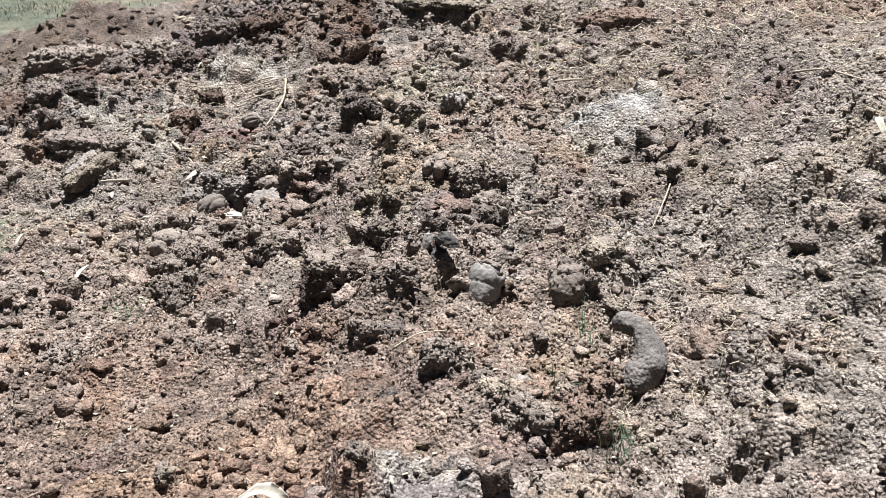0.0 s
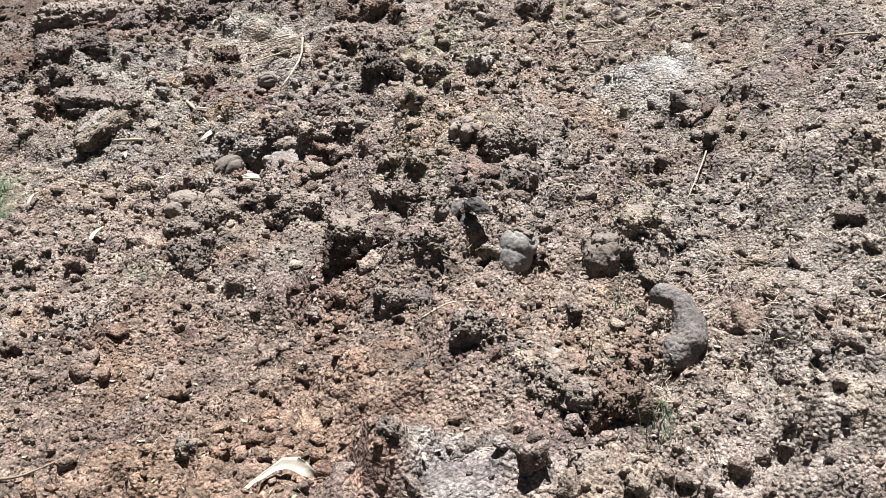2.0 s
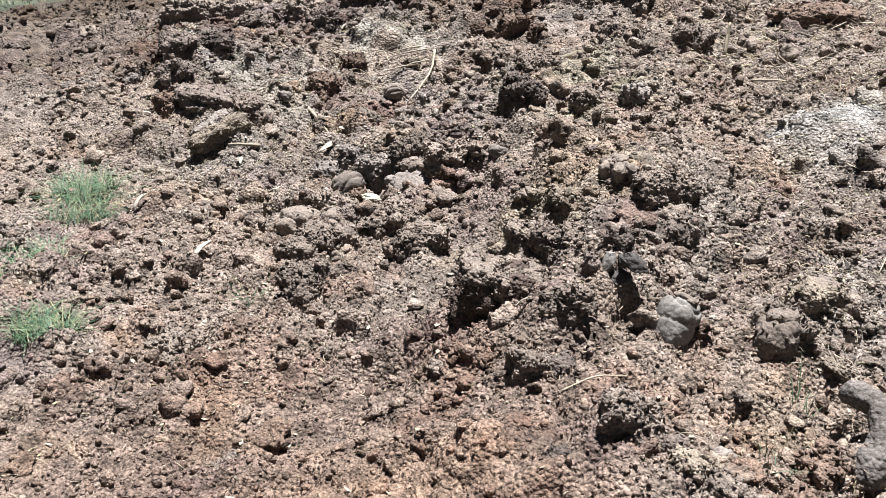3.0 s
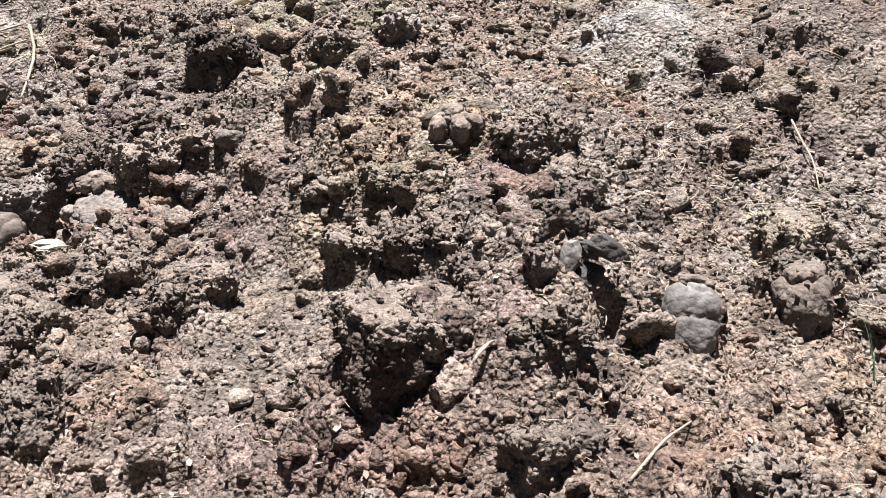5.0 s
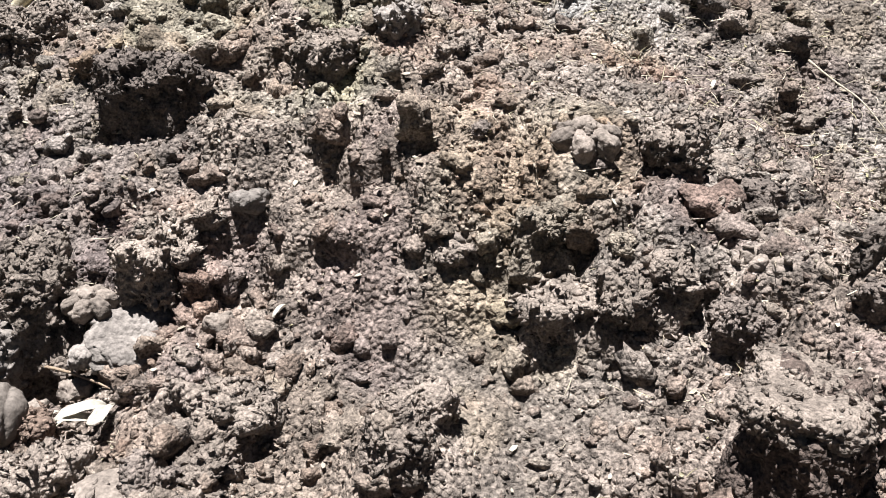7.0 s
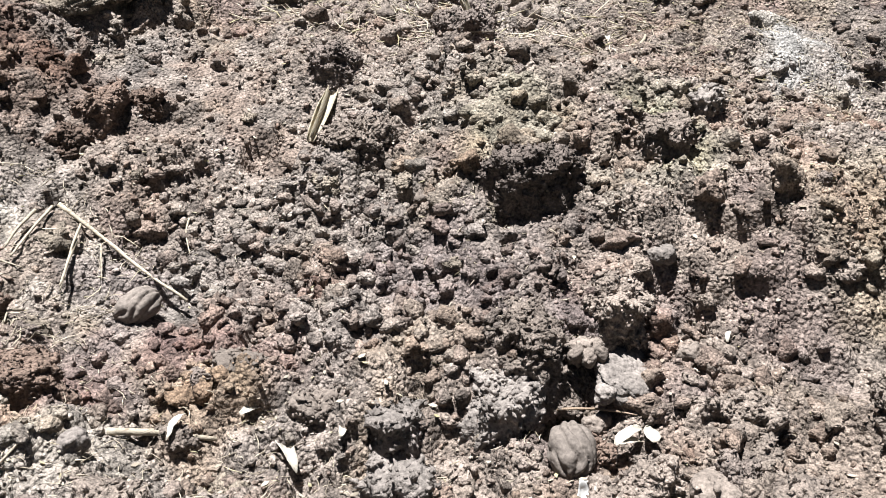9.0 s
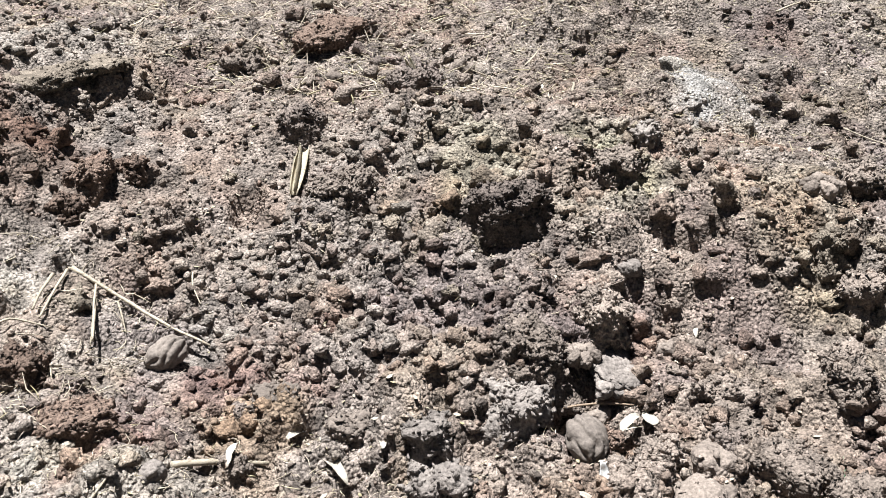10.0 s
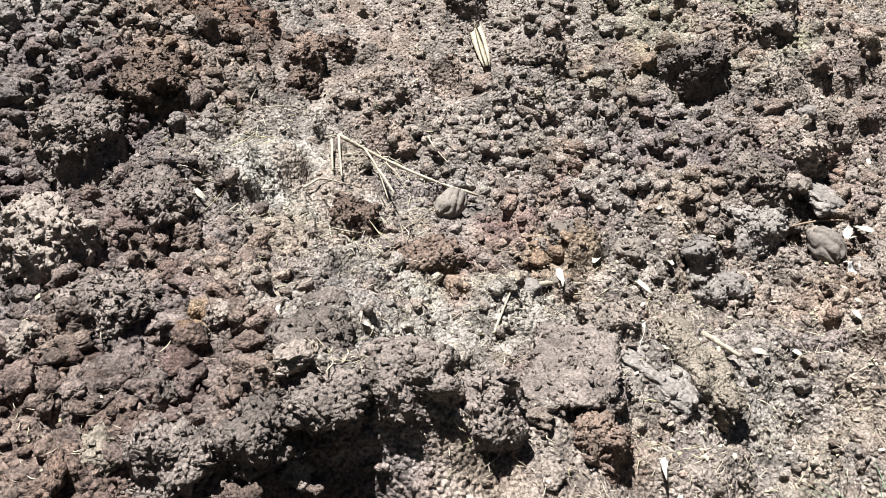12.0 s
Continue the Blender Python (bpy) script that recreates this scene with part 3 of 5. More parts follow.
clod(-1.065, 4.425, None, (0.076, 0.060, 0.040), 30, PALE_CLAY, 0.10, "grey clayey lump on the slope")
clod(-1.165, 4.360, None, (0.080, 0.066, 0.042), 10, PALE_CLAY, 0.10, "grey clayey lump on the slope")
clod(-1.045, 3.895, 0.038, (0.056, 0.050, 0.048), 20, BROWN_EARTH, 0.15, "rough brown clod beside a scrap of paper")
clod(-0.968, 4.000, 0.055, (0.024, 0.022, 0.024), 0, RED_EARTH, 0.05, "small red-brown clod between a dung ball and paper")
clod(-0.975, 3.870, 0.040, (0.046, 0.040, 0.034), 50, BROWN_EARTH, 0.10, "rough brown clod beside a scrap of paper")
clod(-0.925, 3.720, 0.055, (0.034, 0.030, 0.040), 0, DARK_EARTH, 0.25, "dark angular clod among rubble")
clod(-0.550, 5.660, None, (0.072, 0.050, 0.042), 20, RED_EARTH, 0.10, "dark red-brown clod on the slope")
clod(-0.440, 5.590, None, (0.046, 0.038, 0.034), 60, RED_EARTH, 0.10, "dark red-brown clod on the slope")
clod(-0.730, 5.620, None, (0.056, 0.046, 0.036), 0, RED_EARTH, 0.10, "dark red-brown clod on the slope")
clod(-1.640, 4.670, 0.155, (0.055, 0.075, 0.045), 10, BROWN_EARTH, 0.20, "yellow-brown layered clod at the heap's edge")
clod(-1.560, 5.760, None, (0.110, 0.075, 0.060), 30, DARK_EARTH, 0.05, "dark grey lump of layered manure")
clod(-1.420, 6.020, None, (0.120, 0.090, 0.070), 0, DARK_EARTH, 0.10, "dark grey lump of layered manure")
clod(-1.770, 5.950, None, (0.110, 0.090, 0.070), 60, DUNG, 0.10, "grey lump of layered manure")
clod(-1.150, 5.930, None, (0.120, 0.080, 0.070), 15, RED_EARTH, 0.10, "red-brown crumbly clod on the slope")
clod(-1.960, 5.720, None, (0.090, 0.080, 0.060), 0, DARK_EARTH, 0.05, "grey lump of layered manure")
clod(-2.300, 5.465, 0.215, (0.078, 0.078, 0.062), 20, DARK_EARTH, 0.05, "crumbling clod on the rim of a dug hollow")
clod(-2.240, 5.320, 0.236, (0.080, 0.085, 0.055), 50, DARK_EARTH, 0.05, "crumbling clod on the rim of a dug hollow")
clod(-2.185, 5.195, 0.285, (0.085, 0.085, 0.050), -20, DARK_EARTH, 0.05, "grey crumbling clod on the rim of a dug hollow")
clod(-2.130, 5.065, 0.300, (0.080, 0.080, 0.060), 0, DARK_EARTH, 0.05, "grey crumbling clod on the rim of a dug hollow")
clod(-2.080, 4.920, 0.215, (0.075, 0.070, 0.060), 30, DARK_EARTH, 0.05, "dark crumbling clod on the rim of a dug hollow")
clod(-2.030, 4.700, 0.120, (0.055, 0.050, 0.060), 0, RED_EARTH, 0.05, "red-brown crumbling clod beside maize husks")
clod(-2.430, 5.190, 0.060, (0.035, 0.032, 0.028), 0, PALE_CLAY, 0.10, "small pale clod on the floor of a dug hollow")
clod(-1.120, 4.780, None, (0.060, 0.050, 0.030), 25, DUNG, 0.05, "grey clayey lump on the slope")
clod(-1.100, 4.600, None, (0.055, 0.045, 0.028), 0, DUNG, 0.05, "grey clayey lump on the slope")
clod(-0.200, 2.660, None, (0.045, 0.035, 0.030), 0, BROWN_EARTH, 0.10, SOIL_CLOD)
clod(-0.120, 2.800, None, (0.055, 0.040, 0.035), 20, BROWN_EARTH, 0.10, SOIL_CLOD)
clod(0.120, 3.400, None, (0.090, 0.060, 0.055), 20, BROWN_EARTH, 0.10, SOIL_CLOD)
clod(0.040, 3.260, None, (0.032, 0.030, 0.030), 0, BROWN_EARTH, 0.00, SOIL_CLOD)
clod(-2.450, 6.300, None, (0.250, 0.130, 0.090), 20, DUNG, 0.10, "purplish grey lump of manure at the heap's edge")
clod(-2.050, 5.250, None, (0.120, 0.080, 0.050), 30, DARK_EARTH, 0.10, "dark grey lump of layered manure")
clod(-0.800, 6.750, None, (0.090, 0.075, 0.060), 0, RED_EARTH, 0.10, "dark red-brown clod on the heap's ridge")
clod(-0.960, 6.950, None, (0.085, 0.075, 0.060), 40, RED_EARTH, 0.20, "dark red-brown clod on the heap's ridge")
clod(-1.150, 6.800, None, (0.095, 0.080, 0.060), 70, RED_EARTH, 0.10, "dark red-brown clod on the heap's ridge")
clod(-1.050, 7.050, None, (0.110, 0.080, 0.055), 10, DARK_EARTH, 0.20, "dark clod on the heap's ridge")
clod(-1.450, 6.950, None, (0.120, 0.100, 0.080), 10, RED_EARTH, 0.10, "dark red-brown clod on the heap's ridge")

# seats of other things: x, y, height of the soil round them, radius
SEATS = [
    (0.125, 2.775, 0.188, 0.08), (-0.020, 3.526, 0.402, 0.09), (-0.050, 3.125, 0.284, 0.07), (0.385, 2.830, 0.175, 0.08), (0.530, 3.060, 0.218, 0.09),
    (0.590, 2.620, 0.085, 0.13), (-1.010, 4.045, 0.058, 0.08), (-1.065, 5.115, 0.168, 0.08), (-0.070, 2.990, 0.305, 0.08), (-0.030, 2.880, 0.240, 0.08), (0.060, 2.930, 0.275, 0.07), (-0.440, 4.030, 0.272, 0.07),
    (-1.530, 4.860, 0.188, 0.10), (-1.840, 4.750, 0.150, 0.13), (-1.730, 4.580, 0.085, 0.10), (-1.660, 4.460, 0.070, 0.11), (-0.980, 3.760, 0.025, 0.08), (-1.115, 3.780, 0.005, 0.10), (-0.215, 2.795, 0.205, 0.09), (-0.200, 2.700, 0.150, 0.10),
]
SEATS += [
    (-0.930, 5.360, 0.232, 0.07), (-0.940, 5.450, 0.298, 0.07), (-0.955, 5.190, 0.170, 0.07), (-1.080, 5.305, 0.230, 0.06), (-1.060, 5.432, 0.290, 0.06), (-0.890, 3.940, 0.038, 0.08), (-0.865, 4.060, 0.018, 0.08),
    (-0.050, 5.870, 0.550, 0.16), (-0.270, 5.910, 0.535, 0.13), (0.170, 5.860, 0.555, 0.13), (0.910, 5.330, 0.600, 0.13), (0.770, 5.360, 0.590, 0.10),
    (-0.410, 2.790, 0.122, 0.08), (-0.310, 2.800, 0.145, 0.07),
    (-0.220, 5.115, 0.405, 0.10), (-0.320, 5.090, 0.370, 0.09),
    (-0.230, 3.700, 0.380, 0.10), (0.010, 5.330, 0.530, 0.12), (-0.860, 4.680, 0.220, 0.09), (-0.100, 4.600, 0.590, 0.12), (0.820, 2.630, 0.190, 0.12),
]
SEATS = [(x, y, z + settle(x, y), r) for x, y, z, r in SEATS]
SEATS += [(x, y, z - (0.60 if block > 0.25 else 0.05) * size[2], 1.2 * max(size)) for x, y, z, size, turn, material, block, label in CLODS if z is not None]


hx = spaced(-5.0, -2.5, 1.30, 12, 0.0085, 0.12)
hy = spaced(-1.0, 2.15, 6.20, 16, 0.0085, 0.12)
mx, my = [a.ravel() for a in np.meshgrid(hx, hy)]
mz = heap_height(mx, my)
slope_y, slope_x = np.gradient((0.65 * heap_form(mx, my) + 0.35 * mz).reshape(len(hy), len(hx)), hy, hx)
normal = np.stack([-slope_x.ravel(), -slope_y.ravel(), np.ones(len(mz))], -1)
steep = np.linalg.norm(normal, axis=1)
normal /= steep[:, None]
body = np.stack([mx, my, mz], -1)
def jostled(p, amount, size, seed):
    """Points pushed about at random, to bend a regular pattern."""
    return p + amount * np.stack([vnoise(p / size, seed), vnoise(p / size, seed + 1), vnoise(p / size, seed + 2)], -1)


pitch = np.maximum(np.gradient(hx)[None, :], np.gradient(hy)[:, None]).ravel()
mid_part = smooth((0.024 - pitch) / 0.010)
crowded = 0.30 + 0.85 * smooth(0.5 + 0.9 * vnoise(body / 0.30, 27))
warp = jostled(jostled(body, 0.030, 0.090, 23), 0.010, 0.028, 33)
rise = (0.7 + 0.3 * mid_part) * 0.042 * crowded * grains(warp, 0.125, 30) + (1 - mid_part) * smooth((0.046 - pitch) / 0.012) * 0.020 * crowded * grains(warp, 0.080, 36) + mid_part * crowded * (0.024 * grains(warp, 0.062, 26) + 0.013 / steep * grains(warp, 0.031, 29))
rise = rise + mid_part * 0.0060 / steep ** 1.5 * grains(jostled(body, 0.005, 0.012, 43), 0.0175, 39) - 0.030
rise = rise - (rise + 0.008) * 0.8 * fineness(mx, my)
near = (mx < 5) & (my < 9.5)
mx, my, mz = (body + normal * (rise * near)[:, None]).T
surface = np.stack([mx, my, mz], -1)
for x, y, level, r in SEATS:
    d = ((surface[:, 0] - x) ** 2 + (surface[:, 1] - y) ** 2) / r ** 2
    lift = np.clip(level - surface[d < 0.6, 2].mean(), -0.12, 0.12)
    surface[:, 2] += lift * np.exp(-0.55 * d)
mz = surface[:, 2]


def surface_at(x, y):
    """The height of the finished heap at a place."""
    i, j = np.searchsorted(hx, x), np.searchsorted(hy, y)
    return float(surface[:, 2].reshape(len(hy), len(hx))[j - 1:j + 1, i - 1:i + 1].mean())


share = (np.gradient(hx)[None, :] * np.gradient(hy)[:, None]).ravel() * np.minimum(steep, 3)
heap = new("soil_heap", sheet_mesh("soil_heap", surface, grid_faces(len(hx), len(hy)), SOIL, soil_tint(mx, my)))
tagged(heap, "broad heap of crumbly brown and grey soil mixed with dry manure", "soil heap", kind="structure")


# ---- loose clods ----
# spots that loose clods leave bare: x, y, radius
BARE = [(-0.895, 3.945, 0.075), (-0.860, 4.050, 0.05), (-0.937, 5.463, 0.045), (-0.924, 5.355, 0.045), (-0.938, 5.275, 0.045), (-0.955, 5.193, 0.045), (-0.970, 5.110, 0.045), (-0.980, 5.042, 0.045), (-1.080, 5.305, 0.05), (-0.045, 2.895, 0.07), (-0.232, 2.780, 0.05), (-0.440, 4.005, 0.075)]


def scatter(n, rng, low, high, edge=0.0):
    """n places on the heap's own surface between two corners, kept off the grass."""
    ok = np.flatnonzero((surface[:, 0] > low[0]) & (surface[:, 0] < high[0]) & (surface[:, 1] > low[1]) & (surface[:, 1] < high[1]) & (surface[:, 0] > soil_edge(surface[:, 1]) + edge))
    w = share[ok] / share[ok].sum()
    at = rng.choice(ok, n, p=w)
    out = surface[at] + np.concatenate([rng.uniform(-0.55, 0.55, (n, 2)) * pitch[at, None], np.zeros((n, 1))], 1)
    return out[rng.random(n) > fineness(out[:, 0], out[:, 1])]


rng = np.random.default_rng(5)
places = np.concatenate([scatter(34000, rng, (-2.5, 2.0), (0.8, 6.1)), scatter(12000, rng, (-1.3, 2.3), (0.8, 4.3)), scatter(13000, rng, (0.8, 1.7), (2.3, 6.0)), scatter(5000, rng, (-2.6, 6.1), (0.6, 6.9)), scatter(4000, rng, (-3.2, 4.4), (-2.5, 6.6))])
radii = np.clip((0.0044 + 0.0014 * vnoise(places / 0.30, 63)) * np.exp(0.34 * rng.normal(size=len(places))), 0.0025, 0.011)
crumbs = new("soil_crumbs", strewn("soil_crumbs", 0, places, radii, rng, CRUMBS, True, 0.45, 0.1, 1.7))
tagged(crumbs, "fine loose soil crumbs strewn over the heap", "soil crumbs", kind="stuff")


def bared(places):
    """Takes out the places that lie on bare spots."""
    keep = np.ones(len(places), bool)
    for x, y, r in BARE:
        keep &= (places[:, 0] - x) ** 2 + (places[:, 1] - y) ** 2 > r * r
    return places[keep]


def patchy(places, scale, seed, least):
    """Thins places out, so that lumps lie in crowds with barer soil between them."""
    return bared(places[rng.random(len(places)) < least + 1.1 * np.clip(0.5 + 0.75 * vnoise(places / scale, seed), 0, 1)])


places = patchy(np.concatenate([scatter(8500, rng, (-2.6, 1.9), (1.0, 6.2)), scatter(2600, rng, (1.0, 1.9), (2.6, 6.0)), scatter(1200, rng, (-2.6, 6.1), (0.6, 6.9)), scatter(2200, rng, (-4.8, 3.6), (-2.5, 7.0))]), 0.35, 61, 0.15)
radii = 0.0075 + 0.007 * rng.random(len(places)) ** 1.5
lumps_least = new("small_clods", strewn("small_clods", 1, places, radii, rng, CRUMBS, True, 0.50, 0.10, 2.0))
tagged(lumps_least, "small crumbling clods of dry earth lying on the heap", "small clods", kind="stuff")
places = patchy(np.concatenate([scatter(2000, rng, (-2.6, 1.9), (1.0, 6.2)), scatter(600, rng, (1.0, 1.9), (2.6, 6.0)), scatter(500, rng, (-2.4, 5.35), (-0.9, 6.5)), scatter(300, rng, (-1.2, 3.4), (-0.6, 4.0)), scatter(600, rng, (-2.6, 6.1), (0.6, 6.9)), scatter(700, rng, (-4.8, 3.6), (-2.5, 7.0)), scatter(500, rng, (-1.0, 4.3), (0.0, 5.2))]), 0.40, 61, 0.10)
radii = 0.0135 + 0.012 * rng.random(len(places)) ** 2.0
lumps_small = new("small_clods", strewn("small_clods", 2, places, radii, rng, CRUMBS, True, 0.55, 0.10, 2.1))
tagged(lumps_small, "small rounded clods of dry earth lying on the heap", "small clods", kind="stuff")
places = patchy(np.concatenate([scatter(420, rng, (-2.6, 1.9), (1.0, 6.2)), scatter(260, rng, (-2.5, 5.4), (-1.1, 6.6)), scatter(120, rng, (-1.2, 3.3), (-0.6, 4.0)), scatter(140, rng, (-0.9, 3.9), (-0.2, 4.6))]), 0.45, 62, 0.20)
radii = 0.022 + 0.016 * rng.random(len(places)) ** 2.0
lumps_mid = new("small_clods", strewn("small_clods", 3, places, radii, rng, CRUMBS, True, 0.55, 0.0, 2.0))
tagged(lumps_mid, "fist-sized rough clods of earth and manure on the heap", "small clods", kind="stuff")
places = np.concatenate([scatter(9000, rng, (-4.5, 6.0), (5.0, 9.8), 0.35), scatter(4000, rng, (2.2, 2.0), (5.0, 6.0))])
places = patchy(places[(places[:, 1] > 6.7) | (places[:, 0] > 0.4)], 0.6, 64, 0.1)
radii = 0.010 + 0.030 * rng.random(len(places)) ** 2.6
lumps_far = new("far_clods", strewn("far_clods", 1, places, radii, rng, CRUMBS, True, 0.45, -0.1, 2.2))
tagged(lumps_far, "dry clods strewn over the back of the heap", "small clods", kind="stuff")


def crumbled(v, f, seed, rough, crumbs_per_area=4000):
    """Roughens a lump at the soil's own grain and covers it with crumbs."""
    centre = v.mean(0)
    out = (v - centre) / np.linalg.norm(v - centre, axis=1)[:, None]
    o = seed * 3.7
    p = v + 0.012 * np.stack([vnoise(v / 0.03 + o, seed), vnoise(v / 0.03 + o, seed + 8), vnoise(v / 0.03 + o, seed + 9)], -1) + o
    rise = 0.014 * vnoise(p / 0.055, seed) + 0.020 * grains(p, 0.045, seed + 1) + 0.008 * grains(p, 0.022, seed + 2) - 0.014
    v = v + out * (rough * rise)[:, None]
    g = np.random.default_rng(seed)
    span = np.ptp(v, axis=0)
    n = int(rough * crumbs_per_area * (span[0] * span[1] + span[0] * span[2] + span[1] * span[2]))
    at = v[g.integers(0, len(v), n)]
    small = np.stack([clod_shape(0, 100 + k, 1.7)[0] for k in range(10)])[g.integers(0, 10, n)]
    r = 0.0056 * np.exp(0.38 * g.normal(size=n)).clip(0.5, 2.2)
    bits = np.einsum("nij,nkj->nki", rotation_stack(n, g), small * (1.5, 1.0, 0.6)) * r[:, None, None] + at[:, None]
    faces = BALLS[0][1][None] + len(v) + 6 * np.arange(n)[:, None, None]
    return np.concatenate([v, bits.reshape(-1, 3)]), np.concatenate([f, faces.reshape(-1, 3)])


# middle-sized clods: twelve shapes in three earths, shared by all copies
clod_meshes = []
for k in range(12):
    v, f = clod_shape(3, 200 + k, 1.3, 0.1 * (k % 3))
    v, f = crumbled(v * (0.044, 0.038, 0.028), f, 200 + k, 1.0, 3000)
    clod_meshes.append(sheet_mesh("clod", v / 0.04, f, (BROWN_EARTH, DARK_EARTH, BROWN_EARTH, TAN_EARTH)[k % 4], None, True))
spots = bared(np.concatenate([scatter(190, rng, (-2.5, 1.9), (1.4, 5.6), 0.1)[:170], scatter(130, rng, (-4.0, 5.4), (3.5, 8.5), 0.3)[:90]]))
for x, y, z in spots:
    r = 0.018 + 0.026 * rng.random() ** 2.0 + (0.03 * rng.random() if y > 5.5 else 0)
    ob = new("soil_clod", clod_meshes[rng.integers(12)])
    ob.matrix_world = pose(x, y, z - 0.35 * r, *rng.uniform(-25, 25, 2), rng.uniform(0, 360)) @ Matrix.Diagonal((r, r, r * rng.uniform(0.8, 1.1), 1))
    tagged(ob, "crumbly clod of dry earth lying on the heap", "clod", "clods on the heap")


def footed(v):
    """Lets a lump go straight down into the soil it is stuck in."""
    below = np.clip(-v[:, 2:3], 0, 0.8)
    girth = 1 / np.sqrt(1 - below ** 2)
    return v * np.concatenate([girth, girth, 1 + 1.4 * (below > 0) * below], 1)


def big_clod(name, x, y, z, size, turn, seed, material, label, category="clod", block=0.2, rough=1.0, level=4, sunk=True):
    """A single large lump; size is its half-widths, z the height of its middle (None: half sunk)."""
    v, f = clod_shape(level, seed, 0.8 * rough, block)
    if sunk:
        v = footed(v)
    v, f = crumbled(v * size * 0.92, f, seed, rough)
    ob = new(name, sheet_mesh(name, v, f, material))
    ob.matrix_world = pose(x, y, surface_at(x, y) + 0.15 * size[2] if z is None else z, 0, 0, turn)
    return tagged(ob, label, category)


# ---- large clods ----
for k, (x, y, z, size, turn, material, block, label) in enumerate(CLODS):
    big_clod("soil_clod", x, y, z, size, turn, 300 + 7 * k, material, label, block=block, rough=1.15, level=5 if max(size) > 0.085 else 4, sunk="rim" not in label)


def crusted_block(x, y, z, size, turn):
    """A squarish block of moist earth, its colour deepened for shade, under a dry crumbling crust."""
    top = empty("soil_block", pose(x, y, z + settle(x, y), 0, 0, turn))
    v, f = clod_shape(5, 311, 0.32, 0.50)
    v = np.concatenate([v[:, :2] * (1.0 - 0.06 * v[:, 2:3]), v[:, 2:]], 1)
    v, f = crumbled(v * size, f, 311, 0.9)
    part("body", sheet_mesh("body", v, f, SHADED_MOIST_EARTH), top, "moist earth, broken off steeply, coloured darker for its shade")
    v, f = clod_shape(5, 313, 0.35, 0.45)
    v, f = crumbled(v * (0.96 * size[0], 0.98 * size[1], 0.34 * size[2]), f, 313, 1.2, 6000)
    ob = part("crust", sheet_mesh("crust", v, f, BROWN_EARTH), top, "dry brown crumbling crust")
    ob.matrix_local = pose(0.014, 0.012, 0.76 * size[2], 4, 10, 0)
    tagged(top, "largest squarish block of earth, dark on its broken side", "clod")


crusted_block(-0.325, 2.930, 0.160, (0.104, 0.084, 0.092), 12)


def slab(name, x, y, z, size, turn, tilt, seed, material, label, rough=1.1):
    """A flat broken plate of earth or caked manure."""
    v, f = clod_shape(5, seed, 0.75, 0.35)
    v = v * size
    v, f = crumbled(v, f, seed, rough, 3000 if rough > 0.5 else 500)
    ob = new(name, sheet_mesh(name, v, f, material))
    ob.matrix_world = pose(x, y, surface_at(x, y) + 0.5 * size[2] if z is None else z + settle(x, y), *tilt, turn)
    return tagged(ob, label, "slab")


slab("clay_slab", -0.748, 4.018, 0.128, (0.072, 0.060, 0.020), 30, (16, -12), 501, PALE_CLAY, "flat grey clay slab leaning in a hollow", 0.3)
slab("earth_slab", -1.835, 4.748, 0.152, (0.150, 0.092, 0.046), 4, (4, 4), 502, DARK_EARTH, "broad reddish-brown plate of caked manure", 1.0)
slab("clay_slab", -1.742, 4.572, 0.102, (0.108, 0.048, 0.022), 60, (5, -20), 503, PALE_CLAY, "flat grey plate of caked manure, tipped up over a gap", 0.9)
slab("earth_slab", -1.695, 4.466, 0.086, (0.118, 0.038, 0.038), 38, (0, -24), 504, TAN_EARTH, "long yellow-brown lump beside a grey plate", 1.0)
slab("earth_ledge", -0.060, 6.160, 0.610, (0.270, 0.190, 0.056), -8, (2, 0), 505, TAN_EARTH, "thick undercut crust of earth near the heap's top")
slab("earth_ledge", 0.900, 5.450, 0.638, (0.200, 0.100, 0.055), -8, (3, 0), 506, RED_EARTH, "dark red-brown undercut crust of earth on the heap")

# ---- dung lumps ----
def bent(points, n=10):
    """A smooth line through a few points."""
    p = np.asarray(points, float)
    s = np.linspace(0, len(p) - 1, n)
    k = np.arange(len(p))
    line = np.stack([np.interp(s, k, p[:, i]) for i in range(3)], -1)
    for _ in range(2):
        line[1:-1] = 0.25 * line[:-2] + 0.5 * line[1:-1] + 0.25 * line[2:]
    return line


def lobe(size, seed, rough=0.22, level=4, crumbs=0.16):
    v, f = BALLS[level]
    q = v / (np.abs(v) ** 2.8).sum(1)[:, None] ** (1 / 2.8)
    r = 1 + rough * (0.75 * vnoise(v * 1.6 + seed, seed) + 0.35 * vnoise(v * 4.5 + seed, seed + 1) + 0.16 * vnoise(v * 13, seed + 2))
    return crumbled(q * r[:, None] * size, f, seed, crumbs * min(1, max(size) / 0.05), 6000) if level > 3 and crumbs else (q * r[:, None] * size, f)


def dung_lump(x, y, z, turn, lobes, material, label, group=""):
    """A lump that shows the folds it fell in: lobes are (offset, half-widths, turn)."""
    top = empty("dung_lump", pose(x, y, z + settle(x, y), 0, 0, turn))
    for k, (at, size, spin) in enumerate(lobes):
        v, f = lobe(size, int(1000 * abs(x)) + k, crumbs=0.16)
        ob = part("fold", sheet_mesh("fold", v, f, material), top)
        ob.matrix_local = pose(*at, *spin)
    return tagged(top, label, "dung", group)


